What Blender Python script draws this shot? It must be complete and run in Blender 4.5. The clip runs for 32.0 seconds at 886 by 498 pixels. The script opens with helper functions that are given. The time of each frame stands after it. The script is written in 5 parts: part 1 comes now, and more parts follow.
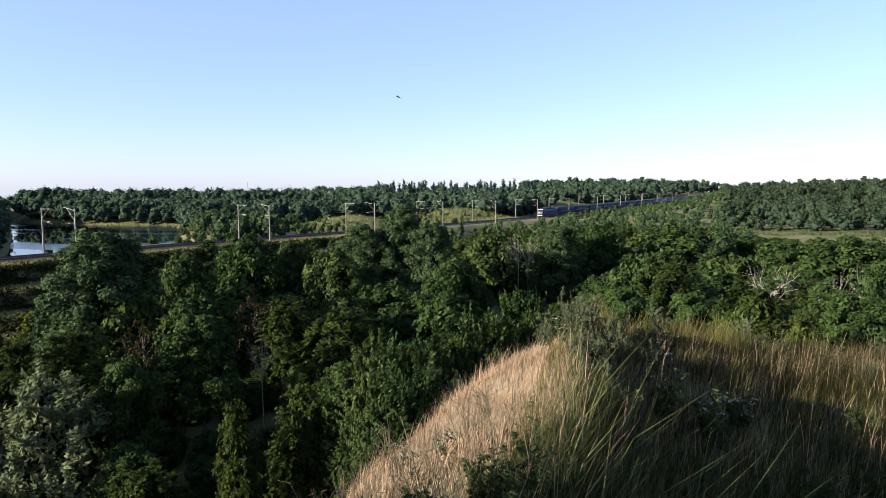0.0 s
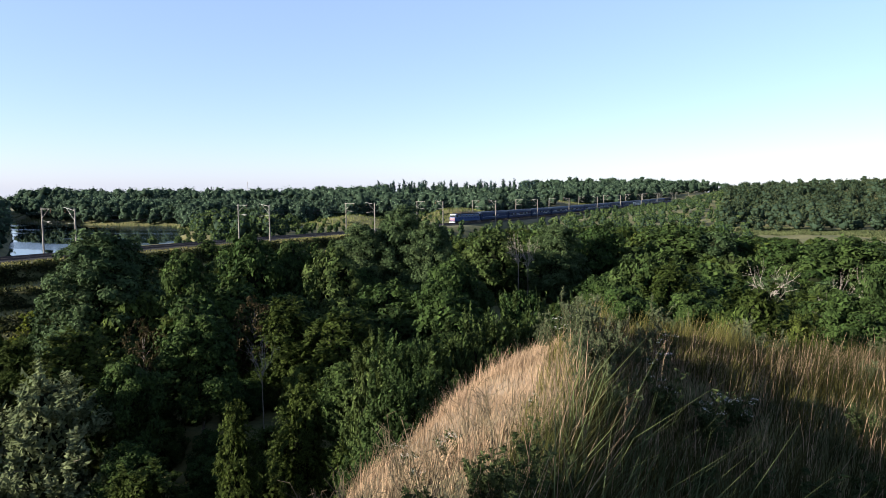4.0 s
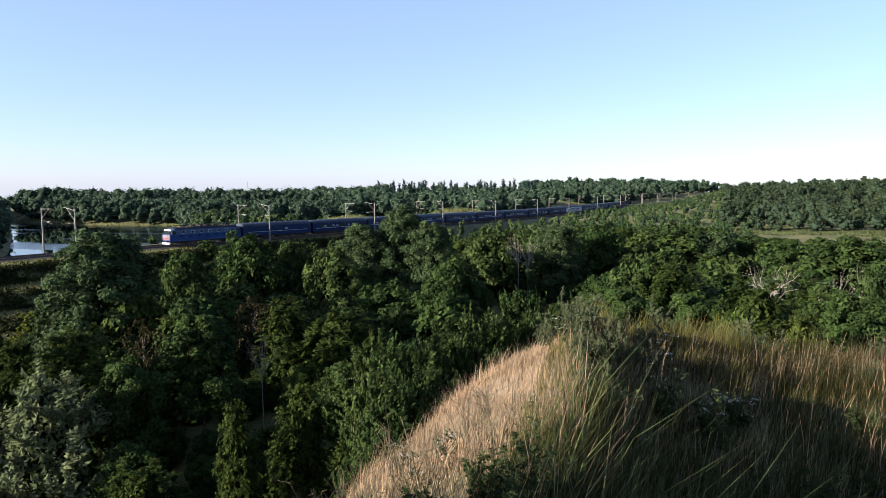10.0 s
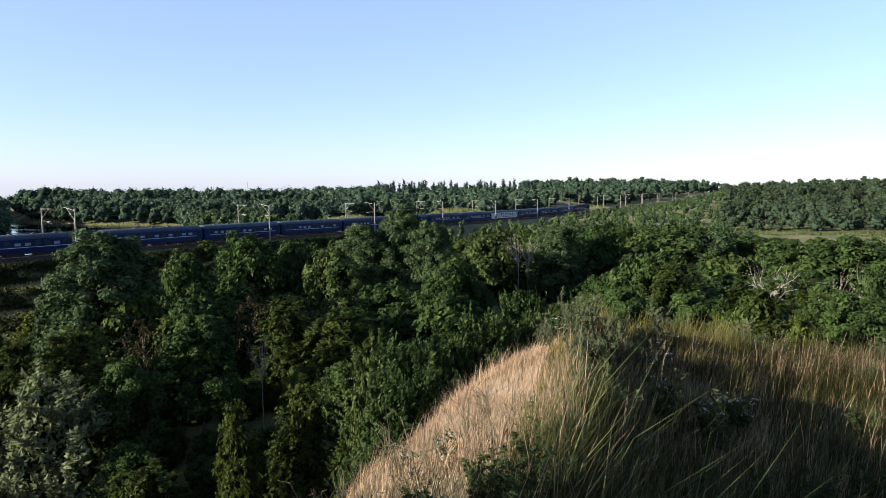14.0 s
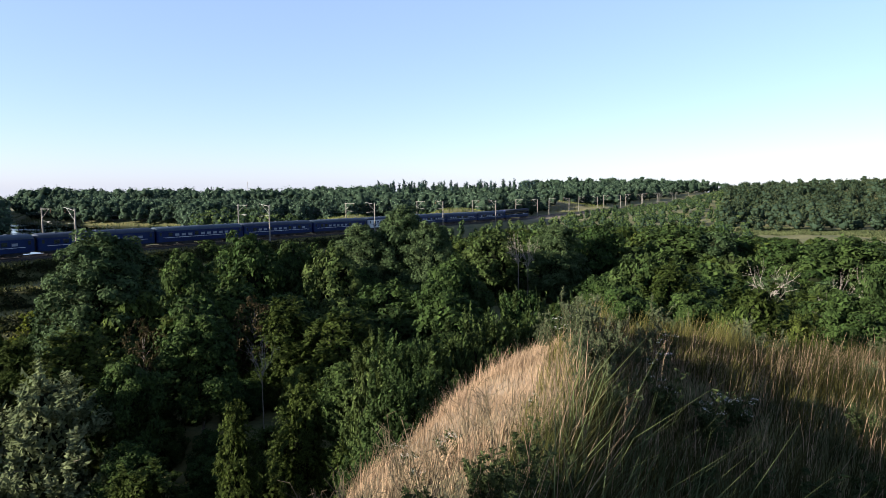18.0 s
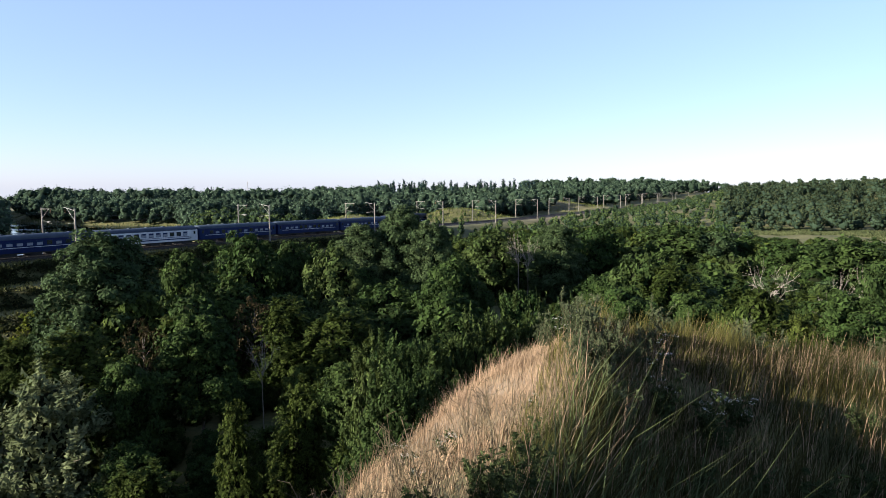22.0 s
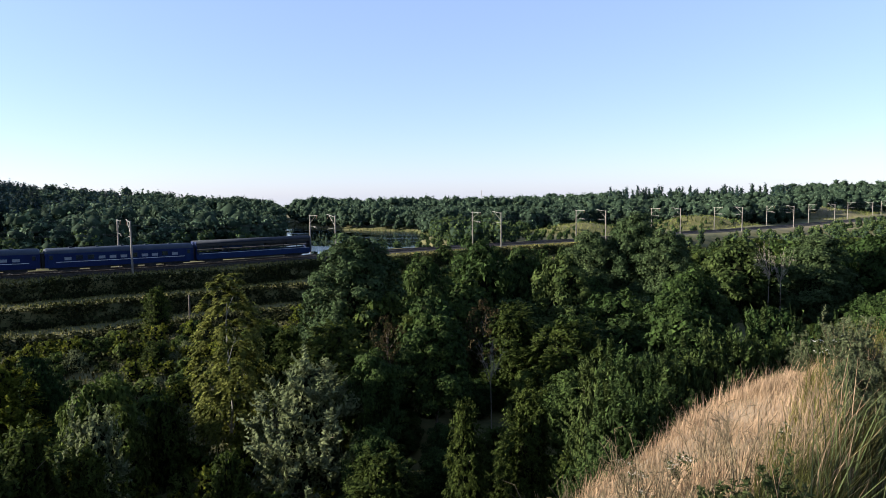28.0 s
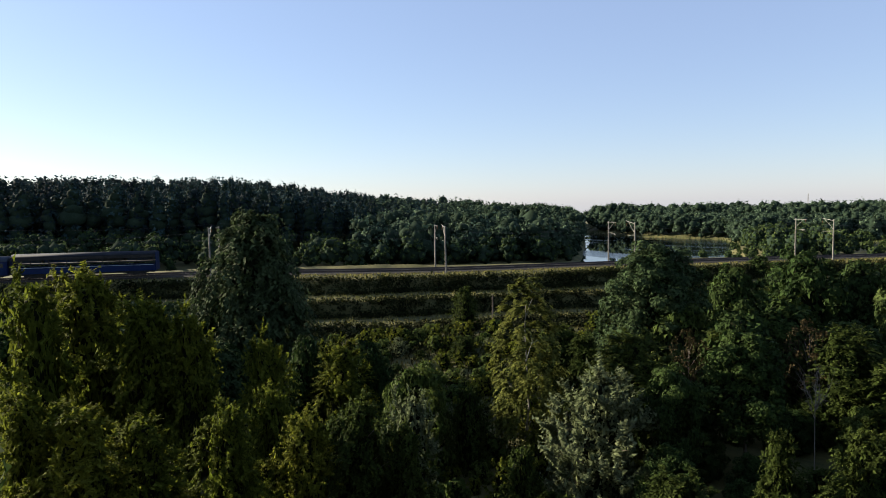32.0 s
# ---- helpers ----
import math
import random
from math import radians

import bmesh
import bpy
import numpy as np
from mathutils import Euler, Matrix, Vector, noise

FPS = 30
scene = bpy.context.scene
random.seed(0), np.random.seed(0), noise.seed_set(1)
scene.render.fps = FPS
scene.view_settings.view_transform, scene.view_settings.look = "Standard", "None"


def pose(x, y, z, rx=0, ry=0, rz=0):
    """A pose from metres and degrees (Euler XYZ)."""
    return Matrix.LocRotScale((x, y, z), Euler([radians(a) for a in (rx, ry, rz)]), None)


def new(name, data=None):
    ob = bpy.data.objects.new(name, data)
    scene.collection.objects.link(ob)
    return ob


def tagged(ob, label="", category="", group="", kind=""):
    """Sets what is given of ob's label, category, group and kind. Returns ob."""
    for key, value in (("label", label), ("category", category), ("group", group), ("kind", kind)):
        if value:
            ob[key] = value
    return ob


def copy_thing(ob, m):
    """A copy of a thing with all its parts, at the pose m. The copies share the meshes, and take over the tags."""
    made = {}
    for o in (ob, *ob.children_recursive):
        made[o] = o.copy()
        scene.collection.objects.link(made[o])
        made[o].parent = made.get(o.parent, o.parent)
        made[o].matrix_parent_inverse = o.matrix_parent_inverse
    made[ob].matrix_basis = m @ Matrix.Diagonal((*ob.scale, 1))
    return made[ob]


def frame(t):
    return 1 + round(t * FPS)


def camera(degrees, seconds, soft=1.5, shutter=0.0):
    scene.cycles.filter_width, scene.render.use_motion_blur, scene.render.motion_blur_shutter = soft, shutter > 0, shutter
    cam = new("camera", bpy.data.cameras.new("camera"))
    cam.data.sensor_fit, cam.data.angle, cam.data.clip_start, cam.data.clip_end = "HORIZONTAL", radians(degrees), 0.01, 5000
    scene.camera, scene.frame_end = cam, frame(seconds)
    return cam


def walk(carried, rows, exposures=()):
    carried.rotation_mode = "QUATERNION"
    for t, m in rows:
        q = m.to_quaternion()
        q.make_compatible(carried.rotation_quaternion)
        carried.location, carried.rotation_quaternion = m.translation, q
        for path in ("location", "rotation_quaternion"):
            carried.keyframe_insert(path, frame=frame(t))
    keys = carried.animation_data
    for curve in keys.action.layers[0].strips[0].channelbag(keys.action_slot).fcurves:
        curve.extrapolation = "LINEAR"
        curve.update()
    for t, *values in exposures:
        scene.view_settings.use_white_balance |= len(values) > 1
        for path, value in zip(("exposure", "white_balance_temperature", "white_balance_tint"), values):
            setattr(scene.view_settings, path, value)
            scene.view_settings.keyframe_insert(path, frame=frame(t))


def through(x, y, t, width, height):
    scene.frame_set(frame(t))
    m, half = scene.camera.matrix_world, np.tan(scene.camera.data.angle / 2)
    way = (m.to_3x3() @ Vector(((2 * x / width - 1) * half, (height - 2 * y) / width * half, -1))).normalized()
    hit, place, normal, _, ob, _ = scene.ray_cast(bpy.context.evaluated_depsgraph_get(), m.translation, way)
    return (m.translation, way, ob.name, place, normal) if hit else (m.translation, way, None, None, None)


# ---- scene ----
# ---------------------------------------------------------------- camera
cam = camera(69.0, 32.0, 0.8)
EYE = (0.0, 0.0, 20.0)
TURNS = [(0.0, 0.0, -5.55, 0.0), (24.0, 0.0, -5.55, 0.0), (24.5, 0.08, -5.55, 0.0), (25.1, 0.6, -5.5, 0.02), (25.7, 3.0, -5.4, 0.08),
         (26.5, 8.02, -5.16, 0.21), (27.0, 12.43, -4.96, 0.33), (27.5, 16.01, -4.91, 0.48), (28.0, 20.2, -4.81, 0.6), (28.5, 23.93, -4.72, 0.67),
         (29.0, 27.79, -4.61, 0.76), (29.5, 31.93, -4.44, 0.85), (30.0, 35.89, -4.21, 0.92), (30.5, 39.13, -4.09, 0.97), (31.0, 40.81, -4.04, 1.01),
         (31.5, 43.56, -3.94, 1.03), (32.0, 46.26, -3.86, 1.06)]
walk(cam, [(t, pose(*EYE, 90 + tilt, roll, yaw)) for t, yaw, tilt, roll in TURNS],
     exposures=[(0.0, 2.07, 6050, 12), (24.5, 2.07, 6050, 12), (28.0, 2.03, 6100, 12), (31.0, 1.84, 6400, 10), (32.0, 1.80, 6650, 9)])

# ---------------------------------------------------------------- sky and sun
SUN_LEFT, SUN_UP = 114.0, 18.0          # degrees to the left of the first view, and over the horizon
world = bpy.data.worlds.new("sky")
scene.world = world
world.use_nodes = True
wn, wl = world.node_tree.nodes, world.node_tree.links
sky = wn.new("ShaderNodeTexSky")
sky.sky_type, sky.sun_disc = "NISHITA", False
sky.sun_elevation, sky.sun_rotation = radians(SUN_UP), radians(360 - SUN_LEFT)
sky.altitude, sky.air_density, sky.dust_density, sky.ozone_density = 200, 1.0, 0.35, 2.0
haze = wn.new("ShaderNodeMix")                    # a thin even haze over the clear sky
haze.data_type = "RGBA"
haze.inputs["Factor"].default_value, haze.inputs["B"].default_value = 0.42, (3.05, 3.8, 6.3, 1)
wl.new(sky.outputs["Color"], haze.inputs["A"])
wl.new(haze.outputs["Result"], wn["Background"].inputs["Color"])
wn["Background"].inputs["Strength"].default_value = 0.05
lamp = bpy.data.lights.new("sun", "SUN")
lamp.energy, lamp.angle, lamp.color = 5.0, radians(0.55), (1.0, 0.89, 0.72)
a, e = radians(SUN_LEFT), radians(SUN_UP)
to_sun = Vector((-math.sin(a) * math.cos(e), math.cos(a) * math.cos(e), math.sin(e)))
sun = new("sun", lamp)
sun.matrix_world = Matrix.Translation((-60, 0, 90)) @ to_sun.to_track_quat("Z", "Y").to_matrix().to_4x4()

# ---------------------------------------------------------------- materials
rng = np.random.default_rng(7)


def material(name, dark, light, scale=8.0, rough=0.8, metal=0.0, bump=0.0, fine=60.0, coord="Object", per=0.0, through=0.0, island=0.0, spec=0.3, deep=0.05):
    """A surface of two colours mixed by noise at two scales; per, island: how much its tone varies from object to object and leaf to leaf; through: translucency."""
    m = bpy.data.materials.new(name)
    m.use_nodes = True
    n, l = m.node_tree.nodes, m.node_tree.links
    b = n["Principled BSDF"]
    b.inputs["Roughness"].default_value, b.inputs["Metallic"].default_value = rough, metal
    b.inputs["Specular IOR Level"].default_value = spec
    tc = n.new("ShaderNodeTexCoord")
    big, small = n.new("ShaderNodeTexNoise"), n.new("ShaderNodeTexNoise")
    big.inputs["Scale"].default_value, big.inputs["Detail"].default_value = scale, 4
    small.inputs["Scale"].default_value, small.inputs["Detail"].default_value = fine, 3
    for t in (big, small):
        l.new(tc.outputs[coord], t.inputs["Vector"])
    add = n.new("ShaderNodeMath")
    add.operation = "MULTIPLY_ADD"
    add.inputs[1].default_value = 0.45
    l.new(small.outputs["Fac"], add.inputs[0])
    l.new(big.outputs["Fac"], add.inputs[2])
    ramp = n.new("ShaderNodeMapRange")
    ramp.inputs["From Min"].default_value, ramp.inputs["From Max"].default_value = 0.48, 0.98
    l.new(add.outputs[0], ramp.inputs["Value"])
    mix = n.new("ShaderNodeMix")
    mix.data_type = "RGBA"
    mix.inputs["A"].default_value, mix.inputs["B"].default_value = (*dark, 1), (*light, 1)
    l.new(ramp.outputs[0], mix.inputs["Factor"])
    colour = mix.outputs["Result"]
    for source, amount in (("object", per), ("island", island)):
        if amount:
            hsv, shift = n.new("ShaderNodeHueSaturation"), n.new("ShaderNodeMapRange")
            shift.inputs["To Min"].default_value, shift.inputs["To Max"].default_value = 1 - amount, 1 + amount
            info = n.new("ShaderNodeObjectInfo" if source == "object" else "ShaderNodeNewGeometry")
            l.new(info.outputs["Random" if source == "object" else "Random Per Island"], shift.inputs["Value"])
            l.new(shift.outputs[0], hsv.inputs["Value"])
            if source == "object":
                hue = n.new("ShaderNodeMapRange")
                hue.inputs["To Min"].default_value, hue.inputs["To Max"].default_value = 0.5 + 0.05 * amount, 0.5 - 0.09 * amount
                l.new(info.outputs["Random"], hue.inputs["Value"])
                l.new(hue.outputs[0], hsv.inputs["Hue"])
            l.new(colour, hsv.inputs["Color"])
            colour = hsv.outputs["Color"]
    l.new(colour, b.inputs["Base Color"])
    if bump:
        bp = n.new("ShaderNodeBump")
        bp.inputs["Strength"].default_value, bp.inputs["Distance"].default_value = bump, deep
        l.new(add.outputs[0], bp.inputs["Height"])
        l.new(bp.outputs[0], b.inputs["Normal"])
    if through:
        tr, ms = n.new("ShaderNodeBsdfTranslucent"), n.new("ShaderNodeMixShader")
        ms.inputs[0].default_value = through
        l.new(colour, tr.inputs["Color"])
        l.new(b.outputs[0], ms.inputs[1])
        l.new(tr.outputs[0], ms.inputs[2])
        l.new(ms.outputs[0], n["Material Output"].inputs["Surface"])
    return m


LEAF = dict(scale=0.35, fine=2.5, rough=0.85, through=0.25, per=0.16, island=0.55, spec=0.06)
M_OAK = material("leaf_dark_green", (0.010, 0.022, 0.006), (0.032, 0.053, 0.013), **LEAF)
M_ACACIA = material("leaf_fresh_green", (0.018, 0.031, 0.006), (0.046, 0.062, 0.013), **{**LEAF, "through": 0.4})
M_POPLAR = material("leaf_grey_green", (0.016, 0.031, 0.012), (0.041, 0.062, 0.024), **LEAF)
M_SILVER = material("leaf_silver", (0.060, 0.078, 0.034), (0.140, 0.160, 0.080), **{**LEAF, "through": 0.35})
# near-black crown filling: the shade between the leaves is put into its colour
M_INNER = material("crown_gap_shade", (0.004, 0.006, 0.002), (0.009, 0.011, 0.005), scale=0.5, fine=3, rough=0.95, spec=0.04)
# acacia green made lighter and yellower: sunlight on the left trees, put into colour
M_LITGREEN = material("leaf_sunlit_green", (0.047, 0.064, 0.008), (0.112, 0.124, 0.016), **{**LEAF, "through": 0.5})
M_BIRCH = material("leaf_yellow_green", (0.066, 0.078, 0.016), (0.140, 0.142, 0.032), **{**LEAF, "through": 0.4})
M_BUSH = material("leaf_bush", (0.026, 0.046, 0.010), (0.068, 0.090, 0.021), **{**LEAF, "through": 0.35})
M_HAZEL = material("leaf_hazel", (0.013, 0.026, 0.007), (0.040, 0.058, 0.016), **LEAF)
M_RUST = material("leaf_dry_brown", (0.017, 0.014, 0.006), (0.036, 0.029, 0.012), **LEAF)
M_WEEPER = material("leaf_weeping_birch", (0.016, 0.028, 0.012), (0.042, 0.062, 0.026), **LEAF)
M_BARK = material("bark_grey_brown", (0.06, 0.05, 0.04), (0.16, 0.13, 0.10), scale=2, fine=14, rough=0.95, bump=0.6)
M_BIRCHBARK = material("bark_birch", (0.07, 0.065, 0.055), (0.26, 0.25, 0.22), scale=1.5, fine=6, rough=0.85, bump=0.3)
M_PINEBARK = material("bark_pine", (0.10, 0.06, 0.04), (0.24, 0.14, 0.09), scale=1.5, fine=9, rough=0.95)
M_DEAD = material("wood_bleached", (0.11, 0.095, 0.075), (0.25, 0.22, 0.185), scale=2, fine=14, rough=0.95, bump=0.4)
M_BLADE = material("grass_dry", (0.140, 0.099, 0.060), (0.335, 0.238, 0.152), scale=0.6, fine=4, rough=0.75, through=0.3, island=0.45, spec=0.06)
# green grass set darker, so the hilltop's shade is partly in its colour
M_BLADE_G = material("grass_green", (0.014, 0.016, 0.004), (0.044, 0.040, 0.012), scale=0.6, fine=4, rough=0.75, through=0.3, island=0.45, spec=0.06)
M_WEED = material("weed_grey_green", (0.032, 0.042, 0.019), (0.072, 0.085, 0.042), scale=0.8, fine=6, rough=0.8, through=0.2, island=0.4, spec=0.06)
M_STALK = material("stalk_dry", (0.06, 0.047, 0.028), (0.15, 0.12, 0.075), scale=2, fine=9, rough=0.85, island=0.4, spec=0.06)
M_CONCRETE = material("concrete_mast", (0.11, 0.10, 0.085), (0.19, 0.175, 0.15), scale=1.2, fine=20, rough=0.9, bump=0.3)
M_STEEL = material("steel_grey", (0.13, 0.125, 0.115), (0.23, 0.22, 0.20), scale=2, fine=20, rough=0.55, metal=0.4)
M_RUSTRAIL = material("rail_side", (0.025, 0.020, 0.018), (0.055, 0.042, 0.036), scale=3, fine=20, rough=0.7, metal=0.3)
M_SLEEPER = material("sleeper_concrete", (0.045, 0.040, 0.034), (0.095, 0.085, 0.075), scale=1, fine=14, rough=0.95)
M_BALLAST = material("ballast", (0.009, 0.0075, 0.005), (0.026, 0.022, 0.015), scale=1.5, fine=11, rough=0.95, bump=0.8)
M_WIRE = material("wire", (0.05, 0.045, 0.04), (0.10, 0.09, 0.08), rough=0.5, metal=0.7)
M_INSULATOR = material("insulator_porcelain", (0.10, 0.05, 0.03), (0.20, 0.11, 0.07), rough=0.25)
M_BLUE = material("paint_dark_blue", (0.002, 0.008, 0.042), (0.004, 0.014, 0.060), scale=0.5, fine=5, rough=0.5, per=0.12, spec=0.12)
M_BLUE_L = material("paint_mid_blue", (0.003, 0.023, 0.100), (0.006, 0.033, 0.128), scale=0.5, fine=5, rough=0.45, spec=0.2)
M_PALE = material("paint_pale_blue", (0.18, 0.22, 0.29), (0.27, 0.32, 0.38), scale=0.5, fine=5, rough=0.4, spec=0.5)
M_WHITE = material("paint_white", (0.30, 0.31, 0.32), (0.46, 0.47, 0.47), scale=0.5, fine=5, rough=0.45, spec=0.5)
M_BAND = material("paint_grey_blue", (0.020, 0.043, 0.098), (0.033, 0.060, 0.125), scale=0.5, fine=5, rough=0.45)
M_PINK = material("paint_faded_front", (0.09, 0.060, 0.075), (0.15, 0.105, 0.125), scale=0.8, fine=6, rough=0.5)
M_RED = material("paint_red", (0.15, 0.035, 0.038), (0.22, 0.06, 0.06), scale=0.8, fine=6, rough=0.45)
M_ROOF = material("roof_grey_blue", (0.018, 0.026, 0.040), (0.036, 0.047, 0.066), scale=0.4, fine=4, rough=0.6, per=0.2, spec=0.12)
M_UNDER = material("underframe_black", (0.010, 0.010, 0.010), (0.028, 0.026, 0.024), scale=1.5, fine=9, rough=0.8)
M_GLASS = material("window_glass", (0.012, 0.016, 0.02), (0.02, 0.026, 0.03), rough=0.06, spec=0.7)
M_CURTAIN = material("window_curtain", (0.09, 0.10, 0.12), (0.22, 0.24, 0.26), scale=2, fine=20, rough=0.5)
M_REED = material("reed", (0.0410, 0.0540, 0.0202), (0.0821, 0.0972, 0.0396), scale=0.3, fine=3, rough=0.85, through=0.25, island=0.3, spec=0.06)
M_BIRD = material("feather_black", (0.012, 0.012, 0.013), (0.03, 0.03, 0.032), rough=0.6)
M_TIMBER = material("timber_post", (0.045, 0.038, 0.032), (0.10, 0.085, 0.07), scale=2, fine=12, rough=0.95)


# ---------------------------------------------------------------- mesh helpers
def mesh_from(name, verts, faces, mat, smooth=False):
    """A mesh from numpy vertices and an array (or list) of faces."""
    me = bpy.data.meshes.new(name)
    verts = np.asarray(verts, np.float32)
    if isinstance(faces, np.ndarray):
        k = faces.shape[1]
        me.vertices.add(len(verts))
        me.vertices.foreach_set("co", verts.ravel())
        me.loops.add(faces.size)
        me.loops.foreach_set("vertex_index", faces.ravel().astype(np.int32))
        me.polygons.add(len(faces))
        me.polygons.foreach_set("loop_start", np.arange(0, faces.size, k, dtype=np.int32))
        me.update(calc_edges=True)
    else:
        me.from_pydata([tuple(map(float, v)) for v in verts], [], faces)
        me.update()
    if smooth:
        me.polygons.foreach_set("use_smooth", np.ones(len(me.polygons), bool))
    me.materials.append(mat)
    return me


def part(name, me, parent, label="", at=None):
    """One mesh object under a thing or a part."""
    ob = new(name, me)
    ob.parent = parent
    if at is not None:
        ob.matrix_basis = at
    return tagged(ob, label) if label else ob


def box(name, size, mat, at=(0, 0, 0), bevel=0.0):
    """A box mesh with softened edges."""
    bm = bmesh.new()
    bmesh.ops.create_cube(bm, size=1.0, matrix=Matrix.Translation(at) @ Matrix.Diagonal((*size, 1)))
    if bevel:
        bmesh.ops.bevel(bm, geom=bm.edges[:], offset=bevel, segments=2, affect="EDGES", profile=0.6)
    me = bpy.data.meshes.new(name)
    bm.to_mesh(me)
    bm.free()
    me.materials.append(mat)
    return me


def tubes(segments, sides=6):
    """Tapered tubes from (start, end, radius, end radius): vertices and faces."""
    V, F, base = [], [], 0
    ang = np.arange(sides) / sides * 2 * np.pi
    ring = np.stack([np.cos(ang), np.sin(ang)], 1)
    for a, b, ra, rb in segments:
        a, b = np.array(a, float), np.array(b, float)
        d = b - a
        d /= np.linalg.norm(d) + 1e-9
        u = np.cross(d, (0.31, 0.9, 0.3))
        u /= np.linalg.norm(u)
        w = np.cross(d, u)
        V += [a + ra * (ring[:, :1] * u + ring[:, 1:] * w), b + rb * (ring[:, :1] * u + ring[:, 1:] * w)]
        i = np.arange(sides)
        j = (i + 1) % sides
        F.append(np.stack([base + i, base + j, base + sides + j, base + sides + i], 1))
        base += 2 * sides
    return np.concatenate(V), np.concatenate(F)


def tube_mesh(name, segments, mat, sides=6):
    v, f = tubes(segments, sides)
    return mesh_from(name, v, f, mat, True)


# ---------------------------------------------------------------- the railway's line
MASTS = [(-197, -91, 8.3), (-163.5, -35.6, 8.3), (-135.5, 8.7, 8.2), (-110.8, 48.7, 8.0), (-86.8, 83.5, 7.3), (-66.8, 117, 7.1), (-42.6, 158.2, 6.6), (-20.5, 193.4, 6.1),
         (0, 229, 5.8), (21.6, 264, 5.3), (43.6, 298, 5.1), (64.9, 332.3, 5.1), (88.5, 370.4, 5.2), (112.4, 409, 5.4), (137.6, 448, 5.6), (162, 488.5, 5.8),
         (190, 534.6, 5.9), (222, 585, 6.1), (258, 635, 6.6), (300, 690, 7.5), (352, 745, 8.0), (415, 800, 8.0), (500, 860, 8.0)]


def glide(points, n=24):
    """A smooth line through the points."""
    p = np.array(points, float)
    p = np.vstack([2 * p[0] - p[1], p, 2 * p[-1] - p[-2]])
    u = (np.arange(n) / n)[:, None]
    out = [0.5 * (2 * b + (c - a) * u + (2 * a - 5 * b + 4 * c - d) * u * u + (3 * b - a - 3 * c + d) * u ** 3) for a, b, c, d in zip(p, p[1:], p[2:], p[3:])]
    return np.vstack(out + [p[-2:-1]])


LINE = glide(MASTS)
_d = np.gradient(LINE, axis=0)
SIDE = np.stack([-_d[:, 1], _d[:, 0]], 1)
SIDE /= np.linalg.norm(SIDE, axis=1)[:, None]


def beside(offset, dz=0.0):
    """The line moved away from the valley by offset metres."""
    q = LINE.copy()
    q[:, :2] += SIDE * offset
    q[:, 2] += dz
    return q


CENTRE = beside(9.9)
NEAR_TRACK, FAR_TRACK = beside(7.85), beside(11.95)

# ---------------------------------------------------------------- the lie of the land
WATER = 2.0
LAKE = [(-100, 142), (-122, 178), (-190, 280), (-268, 393), (-300, 440), (-262, 400), (-225, 335), (-168, 300), (-124, 293), (-104, 262), (-92, 222), (-76, 196), (-66, 180), (-80, 150)]


TABLES = {}


def bumpy(x, y, step, seed):
    """Smooth value noise, -1 to 1."""
    if seed not in TABLES:
        TABLES[seed] = np.random.default_rng(seed).uniform(-1, 1, (256, 256))
    g = TABLES[seed]
    u, v = x / step, y / step
    i, j = np.floor(u).astype(int), np.floor(v).astype(int)
    fu, fv = u - i, v - j
    fu, fv = fu * fu * (3 - 2 * fu), fv * fv * (3 - 2 * fv)
    at = lambda a, b: g[a % 256, b % 256]
    return (at(i, j) * (1 - fu) + at(i + 1, j) * fu) * (1 - fv) + (at(i, j + 1) * (1 - fu) + at(i + 1, j + 1) * fu) * fv


def to_polygon(x, y, poly):
    """Distance to a polygon's edge, negative inside."""
    best, inside = np.full(x.shape, 1e9), np.zeros(x.shape, bool)
    for (ax, ay), (bx, by) in zip(poly, poly[1:] + poly[:1]):
        dx, dy = bx - ax, by - ay
        u = np.clip(((x - ax) * dx + (y - ay) * dy) / (dx * dx + dy * dy), 0, 1)
        best = np.minimum(best, np.hypot(x - ax - u * dx, y - ay - u * dy))
        if dy:
            inside ^= ((ay > y) != (by > y)) & (x < (y - ay) / dy * dx + ax)
    return np.where(inside, -best, best)


def to_track(x, y):
    """Signed distance to the railway's middle (positive on the valley's side) and the rail's height there."""
    x, y = np.atleast_1d(x), np.atleast_1d(y)
    c, s = CENTRE[::4], SIDE[::4]
    dist, z = np.empty(x.shape), np.empty(x.shape)
    flat_x, flat_y, fd, fz = x.ravel(), y.ravel(), dist.reshape(-1), z.reshape(-1)
    for k in range(0, len(flat_x), 20000):
        ex, ey = flat_x[k:k + 20000, None] - c[:, 0], flat_y[k:k + 20000, None] - c[:, 1]
        i = np.argmin(ex * ex + ey * ey, 1)
        r = np.arange(len(i))
        away = ex[r, i] * s[i, 0] + ey[r, i] * s[i, 1]
        along = ex[r, i] ** 2 + ey[r, i] ** 2
        fd[k:k + 20000] = -np.sign(away) * np.where(along < 400, np.abs(away), np.sqrt(along))
        fz[k:k + 20000] = c[i, 2]
    return dist, z


def step(a, b, v):
    u = np.clip((v - a) / (b - a), 0, 1)
    return u * u * (3 - 2 * u)


def bell(x, y, cx, cy, rx, ry, h):
    return h * np.exp(-((x - cx) / rx) ** 2 - ((y - cy) / ry) ** 2)


# the hill under the camera: a crest that runs ahead and a little right, steep and bare on its left
BROW = [(-16, -40), (-17, -8), (-14, -3.5), (-6, -2.0), (-2.1, 0.4), (-1.15, 4.0), (-0.2, 6.6), (1.0, 9.6), (2.2, 12.2), (3.6, 13.6), (6.0, 14.2), (9.5, 14.4), (14, 12.5), (24, 6), (40, -12), (46, -40), (20, -60), (-2, -60)]


